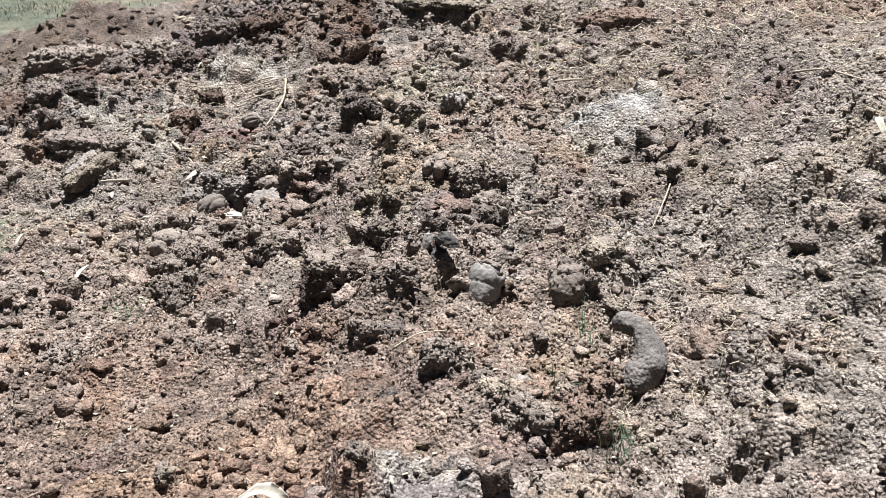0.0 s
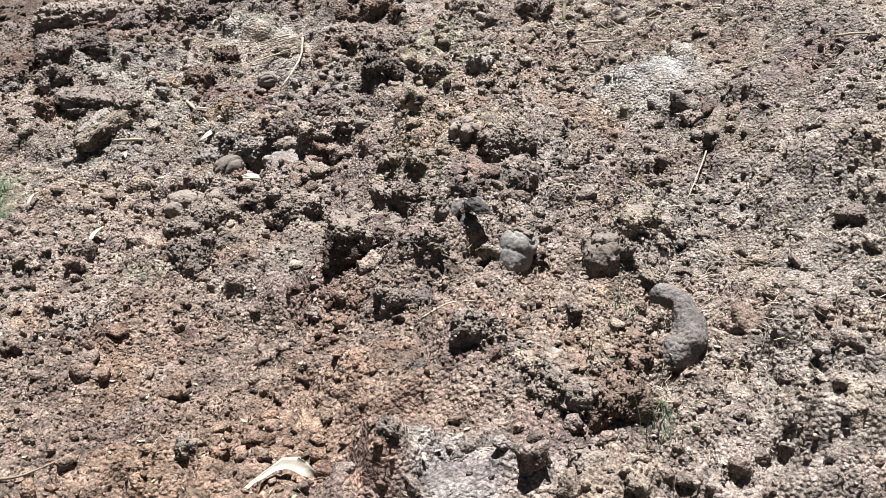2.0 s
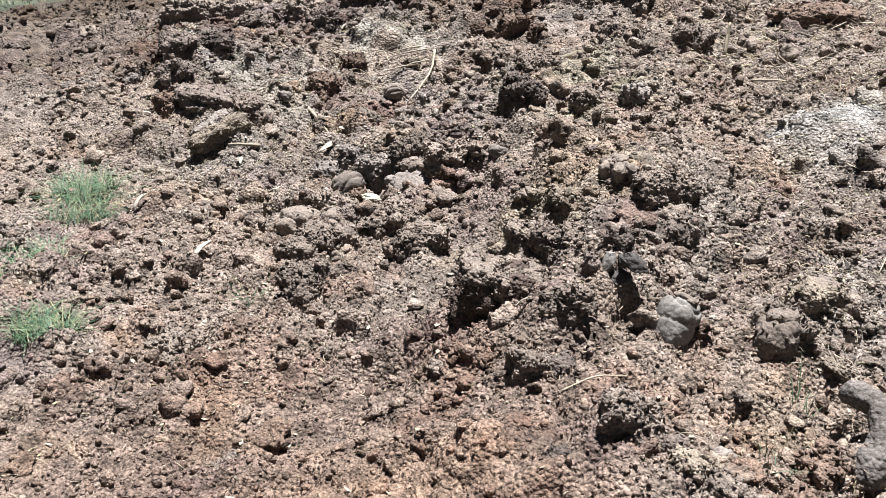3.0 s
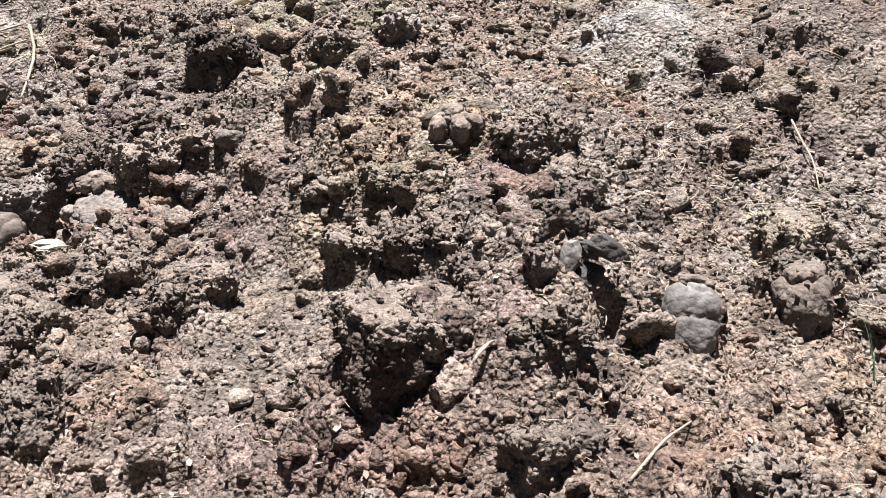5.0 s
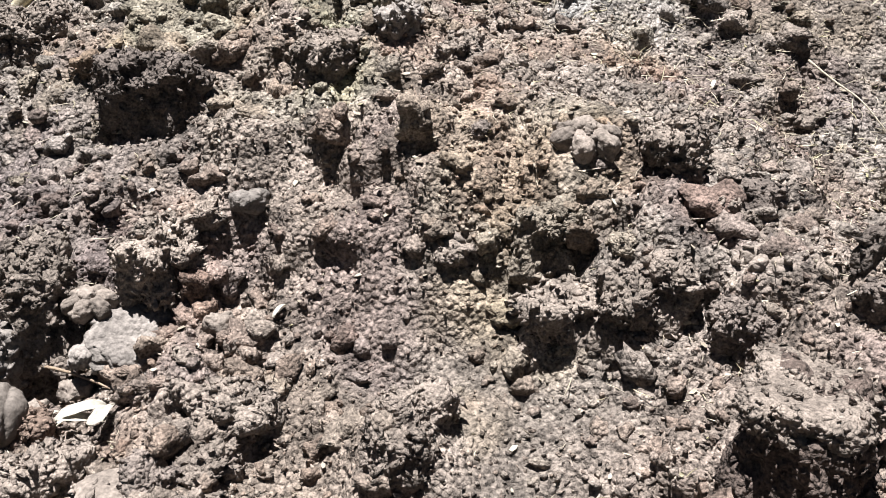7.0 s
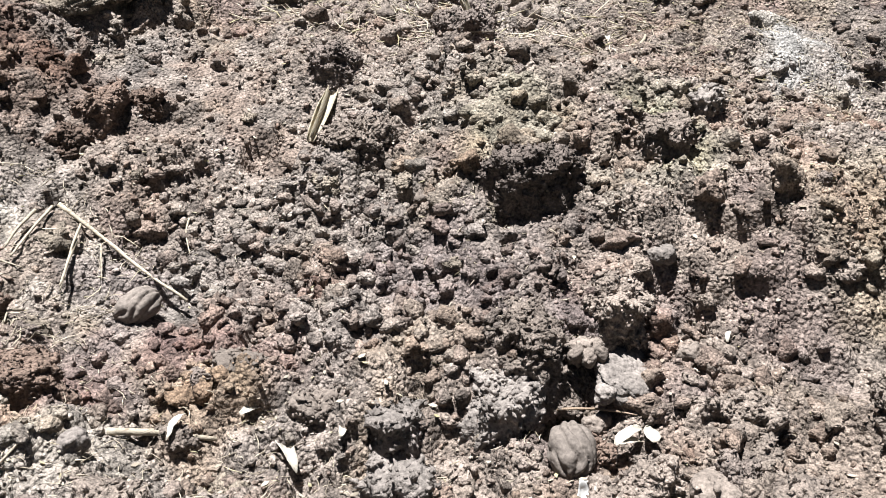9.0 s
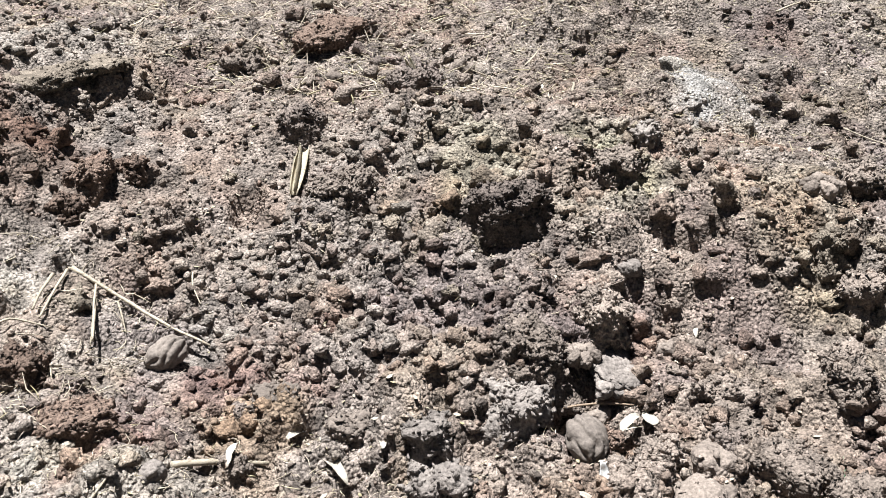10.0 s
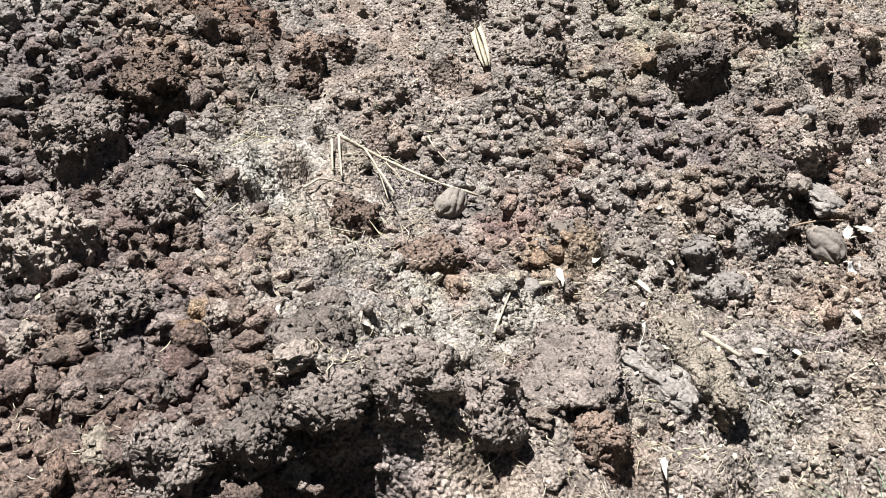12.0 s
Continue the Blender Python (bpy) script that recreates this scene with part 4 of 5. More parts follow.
def segmented(x, y, z, turn, tilt, size, creases, label):
    """A smooth loaf of dung with thin creases round it and a small cap: creases are (height from -1 to 1, slant, depth)."""
    top = empty("dung_lump", pose(x, y, z + settle(x, y), *tilt, turn))
    v, f = BALLS[5]
    q = v / (np.abs(v) ** 3.2).sum(1)[:, None] ** (1 / 3.2)
    r = 1 + 0.07 * vnoise(v * 1.7 + x, 811) + 0.025 * vnoise(v * 5 + x, 812) + 0.008 * vnoise(v * 17, 813)
    for at, slant, depth in creases:
        d = v[:, 2] - at - slant * v[:, 0] - 0.05 * vnoise(v * 2.5, 814)
        r = r - depth * np.exp(-(d / 0.045) ** 2) - 0.35 * depth * np.exp(-(d / 0.16) ** 2)
    part("body", sheet_mesh("body", q * r[:, None] * size, f, GREY_CLAY), top)
    v, f = lobe((0.62 * size[0], 0.6 * size[1], 0.2 * size[2]), 815, 0.3, crumbs=0)
    part("cap", sheet_mesh("cap", v + (0, 0, 0.93 * size[2]), f, DUNG), top, "brown crusted cap")
    return tagged(top, label, "dung")


def sausage(points, radii, label):
    """A bent roll of dung, thick and thin along its length."""
    n = 48
    points = [(x, y, z + 0.012 + settle(x, y)) for x, y, z in points]
    line = bent(points, n)
    s = np.linspace(0, 1, n)
    r = np.interp(s, np.linspace(0, 1, len(radii)), radii) * (1 - np.abs(2 * s - 1) ** 7) ** 0.5
    v, f = tube(line, np.maximum(r, 0.002), 28)
    mid = np.repeat(np.concatenate([line[:1], line, line[-1:]]), 28, 0)
    v = mid + (v - mid) * (1 + 0.20 * vnoise(v / 0.045, 821) + 0.09 * vnoise(v / 0.02, 822) + 0.04 * vnoise(v / 0.008, 823))[:, None]
    centre = np.array(points, float).mean(0)
    ob = new("dung_roll", sheet_mesh("dung_roll", v - centre, f, GREY_DUNG))
    ob.matrix_world = Matrix.Translation(centre)
    return tagged(ob, label, "dung")


segmented(0.137, 2.812, 0.214, -35, (-28, 4), (0.049, 0.046, 0.066), ((0.08, 0.06, 0.08), (0.72, -0.10, 0.10)), "smooth grey dung lump in stacked folds with a brown cap")


def rosette(x, y, z, r, turn, label):
    lobes = [((0, 0.1 * r, 0.30 * r), (0.42 * r, 0.40 * r, 0.38 * r), (0, 0, 0))]
    for k in range(6):
        a = k * math.pi / 3 + 0.3
        lobes.append(((0.62 * r * math.cos(a), 0.62 * r * math.sin(a), 0.02 * r), (0.50 * r, 0.33 * r, 0.42 * r), (0, 20, math.degrees(a))))
    dung_lump(x, y, z, turn, lobes, DUNG, label, "folded dung lumps")


rosette(-0.020, 3.526, 0.408, 0.062, 10, "grey-brown dung lump folded like a rosette")
rosette(-0.770, 4.100, 0.172, 0.045, 15, "dung lump in thick folds on the lip of a hollow")
rosette(-0.052, 3.125, 0.294, 0.044, 30, "small grey-brown dung lump folded like a rosette")
dung_lump(0.385, 2.830, 0.195, 0, [((0, 0, 0), (0.052, 0.050, 0.056), (0, 0, 0)), ((0.01, 0.02, 0.045), (0.040, 0.032, 0.026), (0, 0, 20))], DUNG, "round brown dung lump with a pale cap")
dung_lump(0.530, 3.060, 0.235, 0, [((-0.01, 0, 0.01), (0.060, 0.050, 0.042), (0, 0, 10)), ((0.035, -0.045, -0.01), (0.040, 0.034, 0.036), (0, 0, 0))], DUNG, "rounded brown dung lump in two folds")
sausage([(0.495, 2.615, 0.150), (0.530, 2.608, 0.166), (0.568, 2.575, 0.156), (0.585, 2.520, 0.125), (0.582, 2.470, 0.090), (0.535, 2.445, 0.050), (0.490, 2.440, 0.035)], (0.026, 0.034, 0.029, 0.036, 0.050, 0.044, 0.026), "crooked grey dung roll curled round a hollow")
dung_lump(-0.980, 3.760, 0.038, 0, [((0, 0, 0), (0.056, 0.046, 0.042), (0, 8, 20))], DUNG, "smooth oval lump of brown dung on rubble")
dung_lump(-1.115, 3.780, 0.015, 40, [
    ((0, 0, 0), (0.070, 0.058, 0.046), (0, 0, 0)),
    ((0.020, -0.060, -0.012), (0.042, 0.036, 0.034), (0, 0, 20)),
    ((-0.060, -0.020, -0.016), (0.036, 0.040, 0.036), (0, 0, -30)),
], DUNG, "cracked brown dung lump on rubble")


def grooved(x, y, z, size, turn, tilt, grooves, material, label):
    """A ball wound about with bent grooves, like a half-opened bud."""
    v, f = BALLS[5]
    a = np.arctan2(v[:, 1], v[:, 0]) + 0.6 * v[:, 2] + 0.55 * vnoise(v * 1.3, 77)
    cut = np.abs(np.sin(a * grooves / 2)) ** 0.5
    r = 0.82 + 0.18 * cut + 0.05 * vnoise(v * 3, 78)
    ob = new("dung_ball", sheet_mesh("dung_ball", v * r[:, None] * size, f, material))
    ob.matrix_world = pose(x, y, z + settle(x, y), *tilt, turn)
    return tagged(ob, label, "dung")


grooved(-1.010, 4.045, 0.080, (0.050, 0.054, 0.066), 95, (62, 35), 7, BALL_DUNG, "grey dung ball wound with curved grooves")
grooved(-1.065, 5.115, 0.185, (0.042, 0.042, 0.060), 60, (75, 0), 7, BALL_DUNG, "grey dung ball wound with curved grooves beside a stick")


def shard(size, seed):
    """An angular splinter: the hull of a few points, with its edges rounded off."""
    g = np.random.default_rng(seed)
    p = g.normal(size=(15, 3))
    p = p / np.linalg.norm(p, axis=1)[:, None] * g.uniform(0.85, 1.2, (15, 1)) * size
    bm = bmesh.new()
    verts = [bm.verts.new(q) for q in p]
    hull = bmesh.ops.convex_hull(bm, input=verts)
    bmesh.ops.delete(bm, geom=[q for q in hull["geom_interior"] if isinstance(q, bmesh.types.BMVert)], context="VERTS")
    bmesh.ops.bevel(bm, geom=bm.edges[:], offset=0.06 * min(size), segments=1, affect="EDGES")
    bmesh.ops.triangulate(bm, faces=bm.faces[:])
    bm.verts.index_update()
    v, f = np.array([q.co[:] for q in bm.verts]), np.array([[q.index for q in k.verts] for k in bm.faces])
    bm.free()
    return v, f


def broken_lump():
    """A dark lump broken open: a pointed earthy shell, a smooth grey flake and dark angular pieces round a hollow."""
    top = empty("broken_dung_lump", pose(-0.022, 2.920, 0.312 + settle(-0.022, 2.92), 0, 0, -32))
    for name, at, size, spin, seed, material, label in (
        ("shell", (-0.026, 0.044, 0.044), (0.038, 0.022, 0.062), (-8, 14, 10), 601, DARK_EARTH, "pointed crumbly brown shell"),
        ("shell", (-0.058, -0.010, -0.012), (0.024, 0.020, 0.040), (0, -10, 30), 603, DARK_EARTH, "crumbly brown shell"),
        ("flake", (-0.016, -0.016, 0.004), (0.021, 0.007, 0.040), (-24, 10, -10), 602, GREY_CLAY, "smooth grey flake"),
        ("flake", (0.012, 0.012, 0.022), (0.020, 0.008, 0.038), (-18, -34, -20), 604, SLATE, "dark slate-grey flake"),
        ("core", (0.048, 0.010, 0.012), (0.042, 0.020, 0.030), (-20, 28, 14), 606, SLATE, "dark angular core"),
        ("core", (0.020, -0.004, -0.030), (0.030, 0.018, 0.024), (-30, 0, 40), 608, SLATE, "dark angular core"),
    ):
        if name == "shell":
            v, f = clod_shape(4, seed, 0.7, 0.2)
            v, f = crumbled(v * size * (1 - 0.45 * np.clip(v[:, 2:3], 0, 1)), f, seed, 0.6)
        else:
            v, f = shard(size, seed)
        ob = part(name, sheet_mesh(name, v, f, material, None, name == "shell"), top, label)
        ob.matrix_local = pose(*at, *spin)
    tagged(top, "dark slate-grey dung lump broken open into flakes", "dung")


broken_lump()

# ---- stones ----
for x, y, z, size, turn in ((-0.440, 4.030, 0.280, (0.043, 0.034, 0.025), 20), (0.240, 2.410, 0.070, (0.028, 0.026, 0.024), 0), (-0.840, 4.030, 0.120, (0.024, 0.022, 0.020), 0), (-1.530, 4.860, 0.180, (0.032, 0.026, 0.024), 0)):
    v, f = lobe(size, int(900 * abs(x)), 0.25, crumbs=0)
    ob = new("stone", sheet_mesh("stone", v, f, PALE_CLAY))
    ob.matrix_world = pose(x, y, z + settle(x, y), 0, 10, turn)
    tagged(ob, "smooth rounded grey stone lying in loose soil", "stone", "stones in the soil")
pebble_meshes = [sheet_mesh("lump", lobe((1, 0.9, 0.85), 700 + k, 0.6, 3)[0], BALLS[3][1], (DUNG, BROWN_EARTH)[k % 2]) for k in range(5)]
for cx, cy, spread_x, spread_y, count, size in ((-0.48, 4.82, 0.16, 0.12, 16, 0.017), (0.30, 5.10, 0.20, 0.16, 16, 0.030), (-1.0, 3.8, 0.25, 0.2, 12, 0.02)):
    for k in range(count):
        x, y, r = cx + rng.normal() * spread_x, cy + rng.normal() * spread_y, size * rng.uniform(0.7, 1.3)
        ob = new("round_lump", pebble_meshes[rng.integers(5)])
        ob.matrix_world = pose(x, y, surface_at(x, y) + 0.3 * r, *rng.uniform(0, 360, 3)) @ Matrix.Diagonal((r, r, r, 1))
        tagged(ob, "small round lump of dried dung on loose soil", "dung", "round dung lumps")


# ---- dry plant matter ----
def on_heap(points, lift=0.006):
    """Points (x, y, extra height) laid on the heap."""
    return [(x, y, surface_at(x, y) + lift + e) for x, y, e in points]


def stick(name, points, radius, material, label, category):
    line = bent(points, 12)
    line = line + 0.25 * radius * np.stack([vnoise(line / 0.03, 5), vnoise(line / 0.03, 6), vnoise(line / 0.03, 7)], -1)
    r = radius * (1 - 0.45 * np.linspace(0, 1, 12)) * (1 + 0.12 * vnoise(line / 0.02, 8))
    v, f = tube(line, r, 7)
    return tagged(new(name, sheet_mesh(name, v, f, material)), label, category)


stick("stick", [(-0.937, 5.463, 0.334), (-0.924, 5.355, 0.264), (-0.951, 5.193, 0.203), (-0.977, 5.042, 0.168)], 0.0065, STRAW, "long thin dry stick lying across pale litter", "stick")
stick("stick", [(-1.000, 5.354, 0.278), (-1.080, 5.305, 0.266), (-1.152, 5.261, 0.244)], 0.0050, STRAW, "dry stick lying on pale litter", "stick")
stick("stick", [(-0.964, 5.457, 0.341), (-1.060, 5.432, 0.318), (-1.154, 5.407, 0.292)], 0.0045, STRAW, "dry stick lying on pale litter", "stick")
stick("straw", on_heap([(-1.010, 5.466, 0.03), (-1.080, 5.450, 0.02), (-1.144, 5.435, 0.008)]), 0.0052, STRAW, "thick pale straw on ashy litter", "straw")
stick("straw", on_heap([(-0.950, 5.385, 0.03), (-1.040, 5.330, 0.02), (-1.137, 5.282, 0.006)]), 0.0036, STRAW, "bent pale straw on ashy litter", "straw")
stick("straw", on_heap([(-0.953, 5.323, 0.02), (-1.000, 5.280, 0.02), (-1.043, 5.243, 0.006)]), 0.0030, STRAW, "bent pale straw on ashy litter", "straw")
stick("straw", on_heap([(-1.250, 5.490, 0.01), (-1.193, 5.459, 0.015), (-1.150, 5.380, 0.008)]), 0.0036, STRAW, "bent pale straw on ashy litter", "straw")
stick("straw", on_heap([(-1.238, 5.296, 0.012), (-1.290, 5.280, 0.018), (-1.326, 5.250, 0.006)]), 0.0034, STRAW, "short pale straw on ashy litter", "straw")
stick("straw", on_heap([(-1.711, 4.936, 0.010), (-1.650, 4.920, 0.015), (-1.589, 4.897, 0.008)]), 0.0036, STRAW, "pale straw beside caked manure", "straw")
stick("straw", on_heap([(-0.727, 5.228, 0.010), (-0.780, 5.200, 0.016), (-0.826, 5.151, 0.008)]), 0.0028, STRAW, "thin curved straw on grey soil", "straw")
stick("stick", on_heap([(-1.42, 4.89, 0.0), (-1.36, 4.82, 0.008), (-1.28, 4.73, 0.0)]), 0.0090, STRAW, "short thick dry stalk half buried in litter", "stick")
stick("stick", [(-1.500, 4.436, 0.052), (-1.560, 4.400, 0.062), (-1.615, 4.365, 0.066)], 0.0085, STRAW, "pale thick stalk beside a long lump", "stick")
stick("twig", on_heap([(-2.30, 5.28, 0.02), (-2.34, 5.25, 0.02), (-2.38, 5.22, 0.0)]), 0.0045, STRAW, "bent pale twig hanging in a dug hollow", "twig")
stick("straw", on_heap([(0.79, 3.41, 0.01), (0.76, 3.33, 0.02), (0.73, 3.25, 0.01), (0.69, 3.17, 0.0)]), 0.0030, STRAW, "long curved pale straw on grey soil", "straw")
stick("straw", on_heap([(0.62, 3.16, 0.0), (0.66, 3.14, 0.006), (0.70, 3.14, 0.0)]), 0.0030, STRAW, "short pale straw on grey soil", "straw")
stick("straw", on_heap([(-0.12, 2.55, 0.0), (-0.05, 2.58, 0.006), (0.03, 2.63, 0.0)]), 0.0030, STRAW, "long pale straw at the foot of the slope", "straw")
stick("straw", on_heap([(1.25, 3.67, 0.01), (1.33, 3.58, 0.01), (1.43, 3.47, 0.0)]), 0.0050, STRAW, "pale straight straw on grey soil", "straw")
stick("twig", [(-0.872, 4.127, 0.052), (-0.857, 4.038, 0.070), (-0.837, 3.956, 0.064)], 0.0035, TWIG, "thin brown twig arched over husk leaves", "twig")
stick("twig", on_heap([(-1.18, 2.15, 0.0), (-1.10, 2.20, 0.01), (-1.02, 2.30, 0.0)]), 0.0040, TWIG, "thin brown twig on red soil", "twig")
stick("straw", on_heap([(0.45, 4.35, 0.0), (0.55, 4.36, 0.01), (0.66, 4.40, 0.0)]), 0.0060, STRAW, "pale short straw near the top of the heap", "straw")


def husk(name, points, widths, normal, cup, material, label, category="husk"):
    v, f = strip(bent(points, len(widths)), widths, normal, 0.0015, cup, 7)
    v = v + 0.004 * np.stack([vnoise(v / 0.018, 3), vnoise(v / 0.018, 4), vnoise(v / 0.018, 9)], -1)
    return tagged(new(name, sheet_mesh(name, v, f, material)), label, category)


WEDGE = (0.006, 0.010, 0.012, 0.014, 0.020, 0.034, 0.046, 0.040, 0.022)
husk("maize_husk", on_heap([(-0.490, 1.935, 0.000), (-0.440, 1.985, 0.022), (-0.390, 2.040, 0.050), (-0.330, 2.035, 0.022)]), WEDGE, (0.1, -0.3, 1), 0.5, WHITE_HUSK, "bleached white maize husk bent in the middle on brown soil")
husk("husk_leaf", [(-0.942, 3.972, 0.051), (-0.892, 3.961, 0.059), (-0.857, 3.940, 0.054)], (0.012, 0.020, 0.024, 0.022, 0.018, 0.014, 0.008), (-0.35, -0.1, 1), 0.3, WHITE_HUSK, "white husk leaf lying beside a dung ball")
husk("husk_leaf", [(-0.914, 3.899, 0.065), (-0.877, 3.919, 0.062), (-0.842, 3.935, 0.054)], (0.016, 0.030, 0.032, 0.026, 0.018, 0.012, 0.006), (-0.3, -0.1, 1), 0.3, WHITE_HUSK, "pale spatula-shaped husk leaf under a thin twig")
NEEDLE = (0.003, 0.010, 0.015, 0.017, 0.015, 0.010, 0.002)
FLAKE = (0.010, 0.022, 0.026, 0.024, 0.012)


def split_stalk(low, high, width, label):
    """A dry stalk split lengthwise: two curved halves leaning on each other."""
    low, high = [np.array((x, y, z + settle(x, y))) for x, y, z in (low, high)]
    top = empty("maize_stalk", Matrix.Translation(low))
    for k, side in enumerate((-1, 1)):
        line = [np.array((0.0, 0, 0)), (high - low) * 0.5 + np.array((0, side * 0.004, 0.004)), (high - low) * (1.0 - 0.08 * k) + np.array((0, side * 0.010, 0))]
        v, f = strip(bent(line, 9), width * np.array((0.6, 0.9, 1.0, 1.1, 1.1, 1.0, 0.9, 0.7, 0.35)), (-0.6, side * 0.7, 0.5), 0.002, 0.8, 7)
        v = v + 0.0012 * np.stack([vnoise(v / 0.01, 13), vnoise(v / 0.01, 14), vnoise(v / 0.01, 19)], -1)
        part("half", sheet_mesh("half", v, f, HUSK), top)
    tagged(top, label, "maize stalk")


split_stalk((-0.360, 5.075, 0.390), (-0.075, 5.157, 0.492), 0.039, "bleached maize stalk split in two halves, leaning against a clod")
split_stalk((0.410, 4.900, 0.545), (0.415, 4.960, 0.680), 0.018, "bleached split maize stalk standing in the soil")
# white chips and leaves
def chip(x, y, length, turn, tilt, widths, label):
    """A flake of husk lying on the soil, tipped by tilt."""
    k = length / 0.075
    n = len(widths)
    c, s = math.cos(radians(tilt)), math.sin(radians(tilt))
    line = [(length * (u - 0.5) * c, 0.004 * math.sin(3 * u), length * (u - 0.5) * s + 0.10 * length * math.sin(math.pi * u)) for u in np.linspace(0, 1, n)]
    v, f = strip(line, np.array(widths) * k, (0, 0.2, 1), 0.0012, 0.5, 5)
    v = v + 0.0025 * np.stack([vnoise(v / 0.012 + 9 * x, 3), vnoise(v / 0.012 + 9 * x, 4), vnoise(v / 0.012 + 9 * x, 9)], -1)
    ob = new("husk_flake", sheet_mesh("husk_flake", v, f, WHITE_HUSK))
    ob.matrix_world = pose(x, y, surface_at(x, y) + 0.010 + 0.4 * length * s, 0, 0, turn)
    tagged(ob, label, "husk")


chip(-1.290, 3.290, 0.090, 60, 30, FLAKE, "white flake of maize husk on brown soil")
chip(-1.770, 3.850, 0.080, 65, 35, FLAKE, "white flake of maize husk beside grass")
chip(-1.500, 3.400, 0.075, -20, 10, NEEDLE, "pale strip of maize husk beside grass")
chip(-0.240, 2.800, 0.050, 15, 35, NEEDLE, "small white leaf on dark crumbly soil")
chip(0.545, 3.530, 0.045, 10, 15, NEEDLE, "small pale leaf on grey soil")
chip(-0.075, 3.420, 0.022, 40, 10, FLAKE, "tiny white chip on brown soil")
chip(-1.225, 4.605, 0.155, 234, -6, NEEDLE, "long white strip of maize husk on brown soil")
chip(-1.200, 4.700, 0.060, 170, 10, FLAKE, "white crumpled flake of maize husk")
chip(-1.160, 4.500, 0.050, 210, 10, FLAKE, "white flake of maize husk on brown soil")
chip(-1.530, 4.300, 0.055, 100, 20, FLAKE, "white flake of maize husk among small rubble")
chip(-1.480, 4.200, 0.035, 40, 10, FLAKE, "white flake of maize husk among small rubble")
chip(-0.900, 3.950, 0.090, 160, 25, NEEDLE, "pale curled leaf at the heap's foot")
chip(-1.650, 4.600, 0.110, -10, 10, NEEDLE, "pale leaf strip on the soil")
chip(-1.330, 4.790, 0.080, 10, 10, NEEDLE, "pale leaf strip on the soil")
chip(1.370, 3.130, 0.075, 100, 40, FLAKE, "pale broken leaf on grey soil")
chip(-2.150, 4.620, 0.055, 30, 6, NEEDLE, "long white maize husk at the heap's edge")
chip(-2.080, 4.570, 0.060, 0, 6, NEEDLE, "long white maize husk at the heap's edge")
chip(-2.120, 4.540, 0.050, -10, 6, NEEDLE, "long white maize husk at the heap's edge")
chip(-0.930, 4.000, 0.030, 0, 10, FLAKE, "white flake on brown soil")
chip(-1.220, 3.995, 0.035, 90, 30, FLAKE, "white flake on brown soil")
chip(-0.930, 3.985, 0.050, 10, 5, NEEDLE, "white strip of husk on brown soil")
chip(-1.470, 5.690, 0.045, 70, 40, FLAKE, "white flake on pale litter")
chip(-1.920, 5.365, 0.030, 0, 30, FLAKE, "white flake on pale litter")
chip(-1.850, 5.200, 0.030, 60, 10, FLAKE, "white flake on pale litter")
chip(-1.300, 4.020, 0.040, 20, 10, FLAKE, "white flake on brown soil")
chip(0.490, 4.470, 0.070, 15, 15, FLAKE, "white chip of husk near the top of the heap")
chip(-1.150, 4.020, 0.045, 90, 20, FLAKE, "white flake on brown soil")
chip(-0.550, 3.830, 0.035, 0, 15, FLAKE, "small pale chip on the slope")


def paper_scrap(x, y, lift, width, height, facing, seed):
    """A torn piece of card with a ragged edge."""
    n = 12
    u, w = [a.ravel() for a in np.meshgrid(np.linspace(-1, 1, n), np.linspace(-1, 1, n))]
    p = np.stack([u, w, np.zeros_like(u)], -1)
    edge = np.maximum(np.abs(u), np.abs(w))
    ragged = 1 - 0.10 * edge ** 3 * (0.5 + 0.5 * vnoise(p * 2.2 + seed, seed))
    z = 0.008 * vnoise(p * 1.2 + seed, seed + 1) + 0.010 * u * u
    top = np.stack([u * ragged * width / 2, w * ragged * height / 2, z], -1)
    f = grid_faces(n, n)
    v = np.concatenate([top, top - (0, 0, 0.0012)])
    rim = np.concatenate([np.arange(n), np.arange(1, n) * n + n - 1, np.arange(n - 2, -1, -1) + (n - 1) * n, np.arange(n - 2, 0, -1) * n])
    nxt = np.roll(rim, -1)
    f = np.concatenate([f, f[:, ::-1] + n * n, np.stack([rim, nxt, nxt + n * n, rim + n * n], -1)[:, ::-1]])
    ob = new("paper_scrap", sheet_mesh("paper_scrap", v, f, PAPER))
    ob.matrix_world = Matrix.Translation((x, y, surface_at(x, y) + lift)) @ Vector(facing).to_track_quat("Z", "Y").to_matrix().to_4x4()
    tagged(ob, "torn white scrap of paper stuck in the soil", "paper", "paper scraps")


paper_scrap(-1.085, 3.985, 0.020, 0.035, 0.050, (-0.75, -0.1, 0.6), 3)


def crumpled_bag(x, y, size, label):
    v, f = BALLS[5]
    r = 1 + 0.45 * vnoise(v * 1.8, 91) + 0.25 * np.abs(vnoise(v * 4, 92)) + 0.10 * np.abs(vnoise(v * 9, 93))
    ob = new("plastic_bag", sheet_mesh("plastic_bag", v * r[:, None] * size, f, PAPER, None, False))
    ob.matrix_world = pose(x, y, float(ground_height(np.array(x), np.array(y))) + 0.35 * size[2], 0, 0, 30)
    tagged(ob, label, "plastic bag")


crumpled_bag(-4.80, 9.72, (0.130, 0.110, 0.085), "crumpled white plastic bag lying on the meadow")
crumpled_bag(-4.40, 7.95, (0.100, 0.050, 0.030), "flat pale plastic bag at the edge of the meadow")


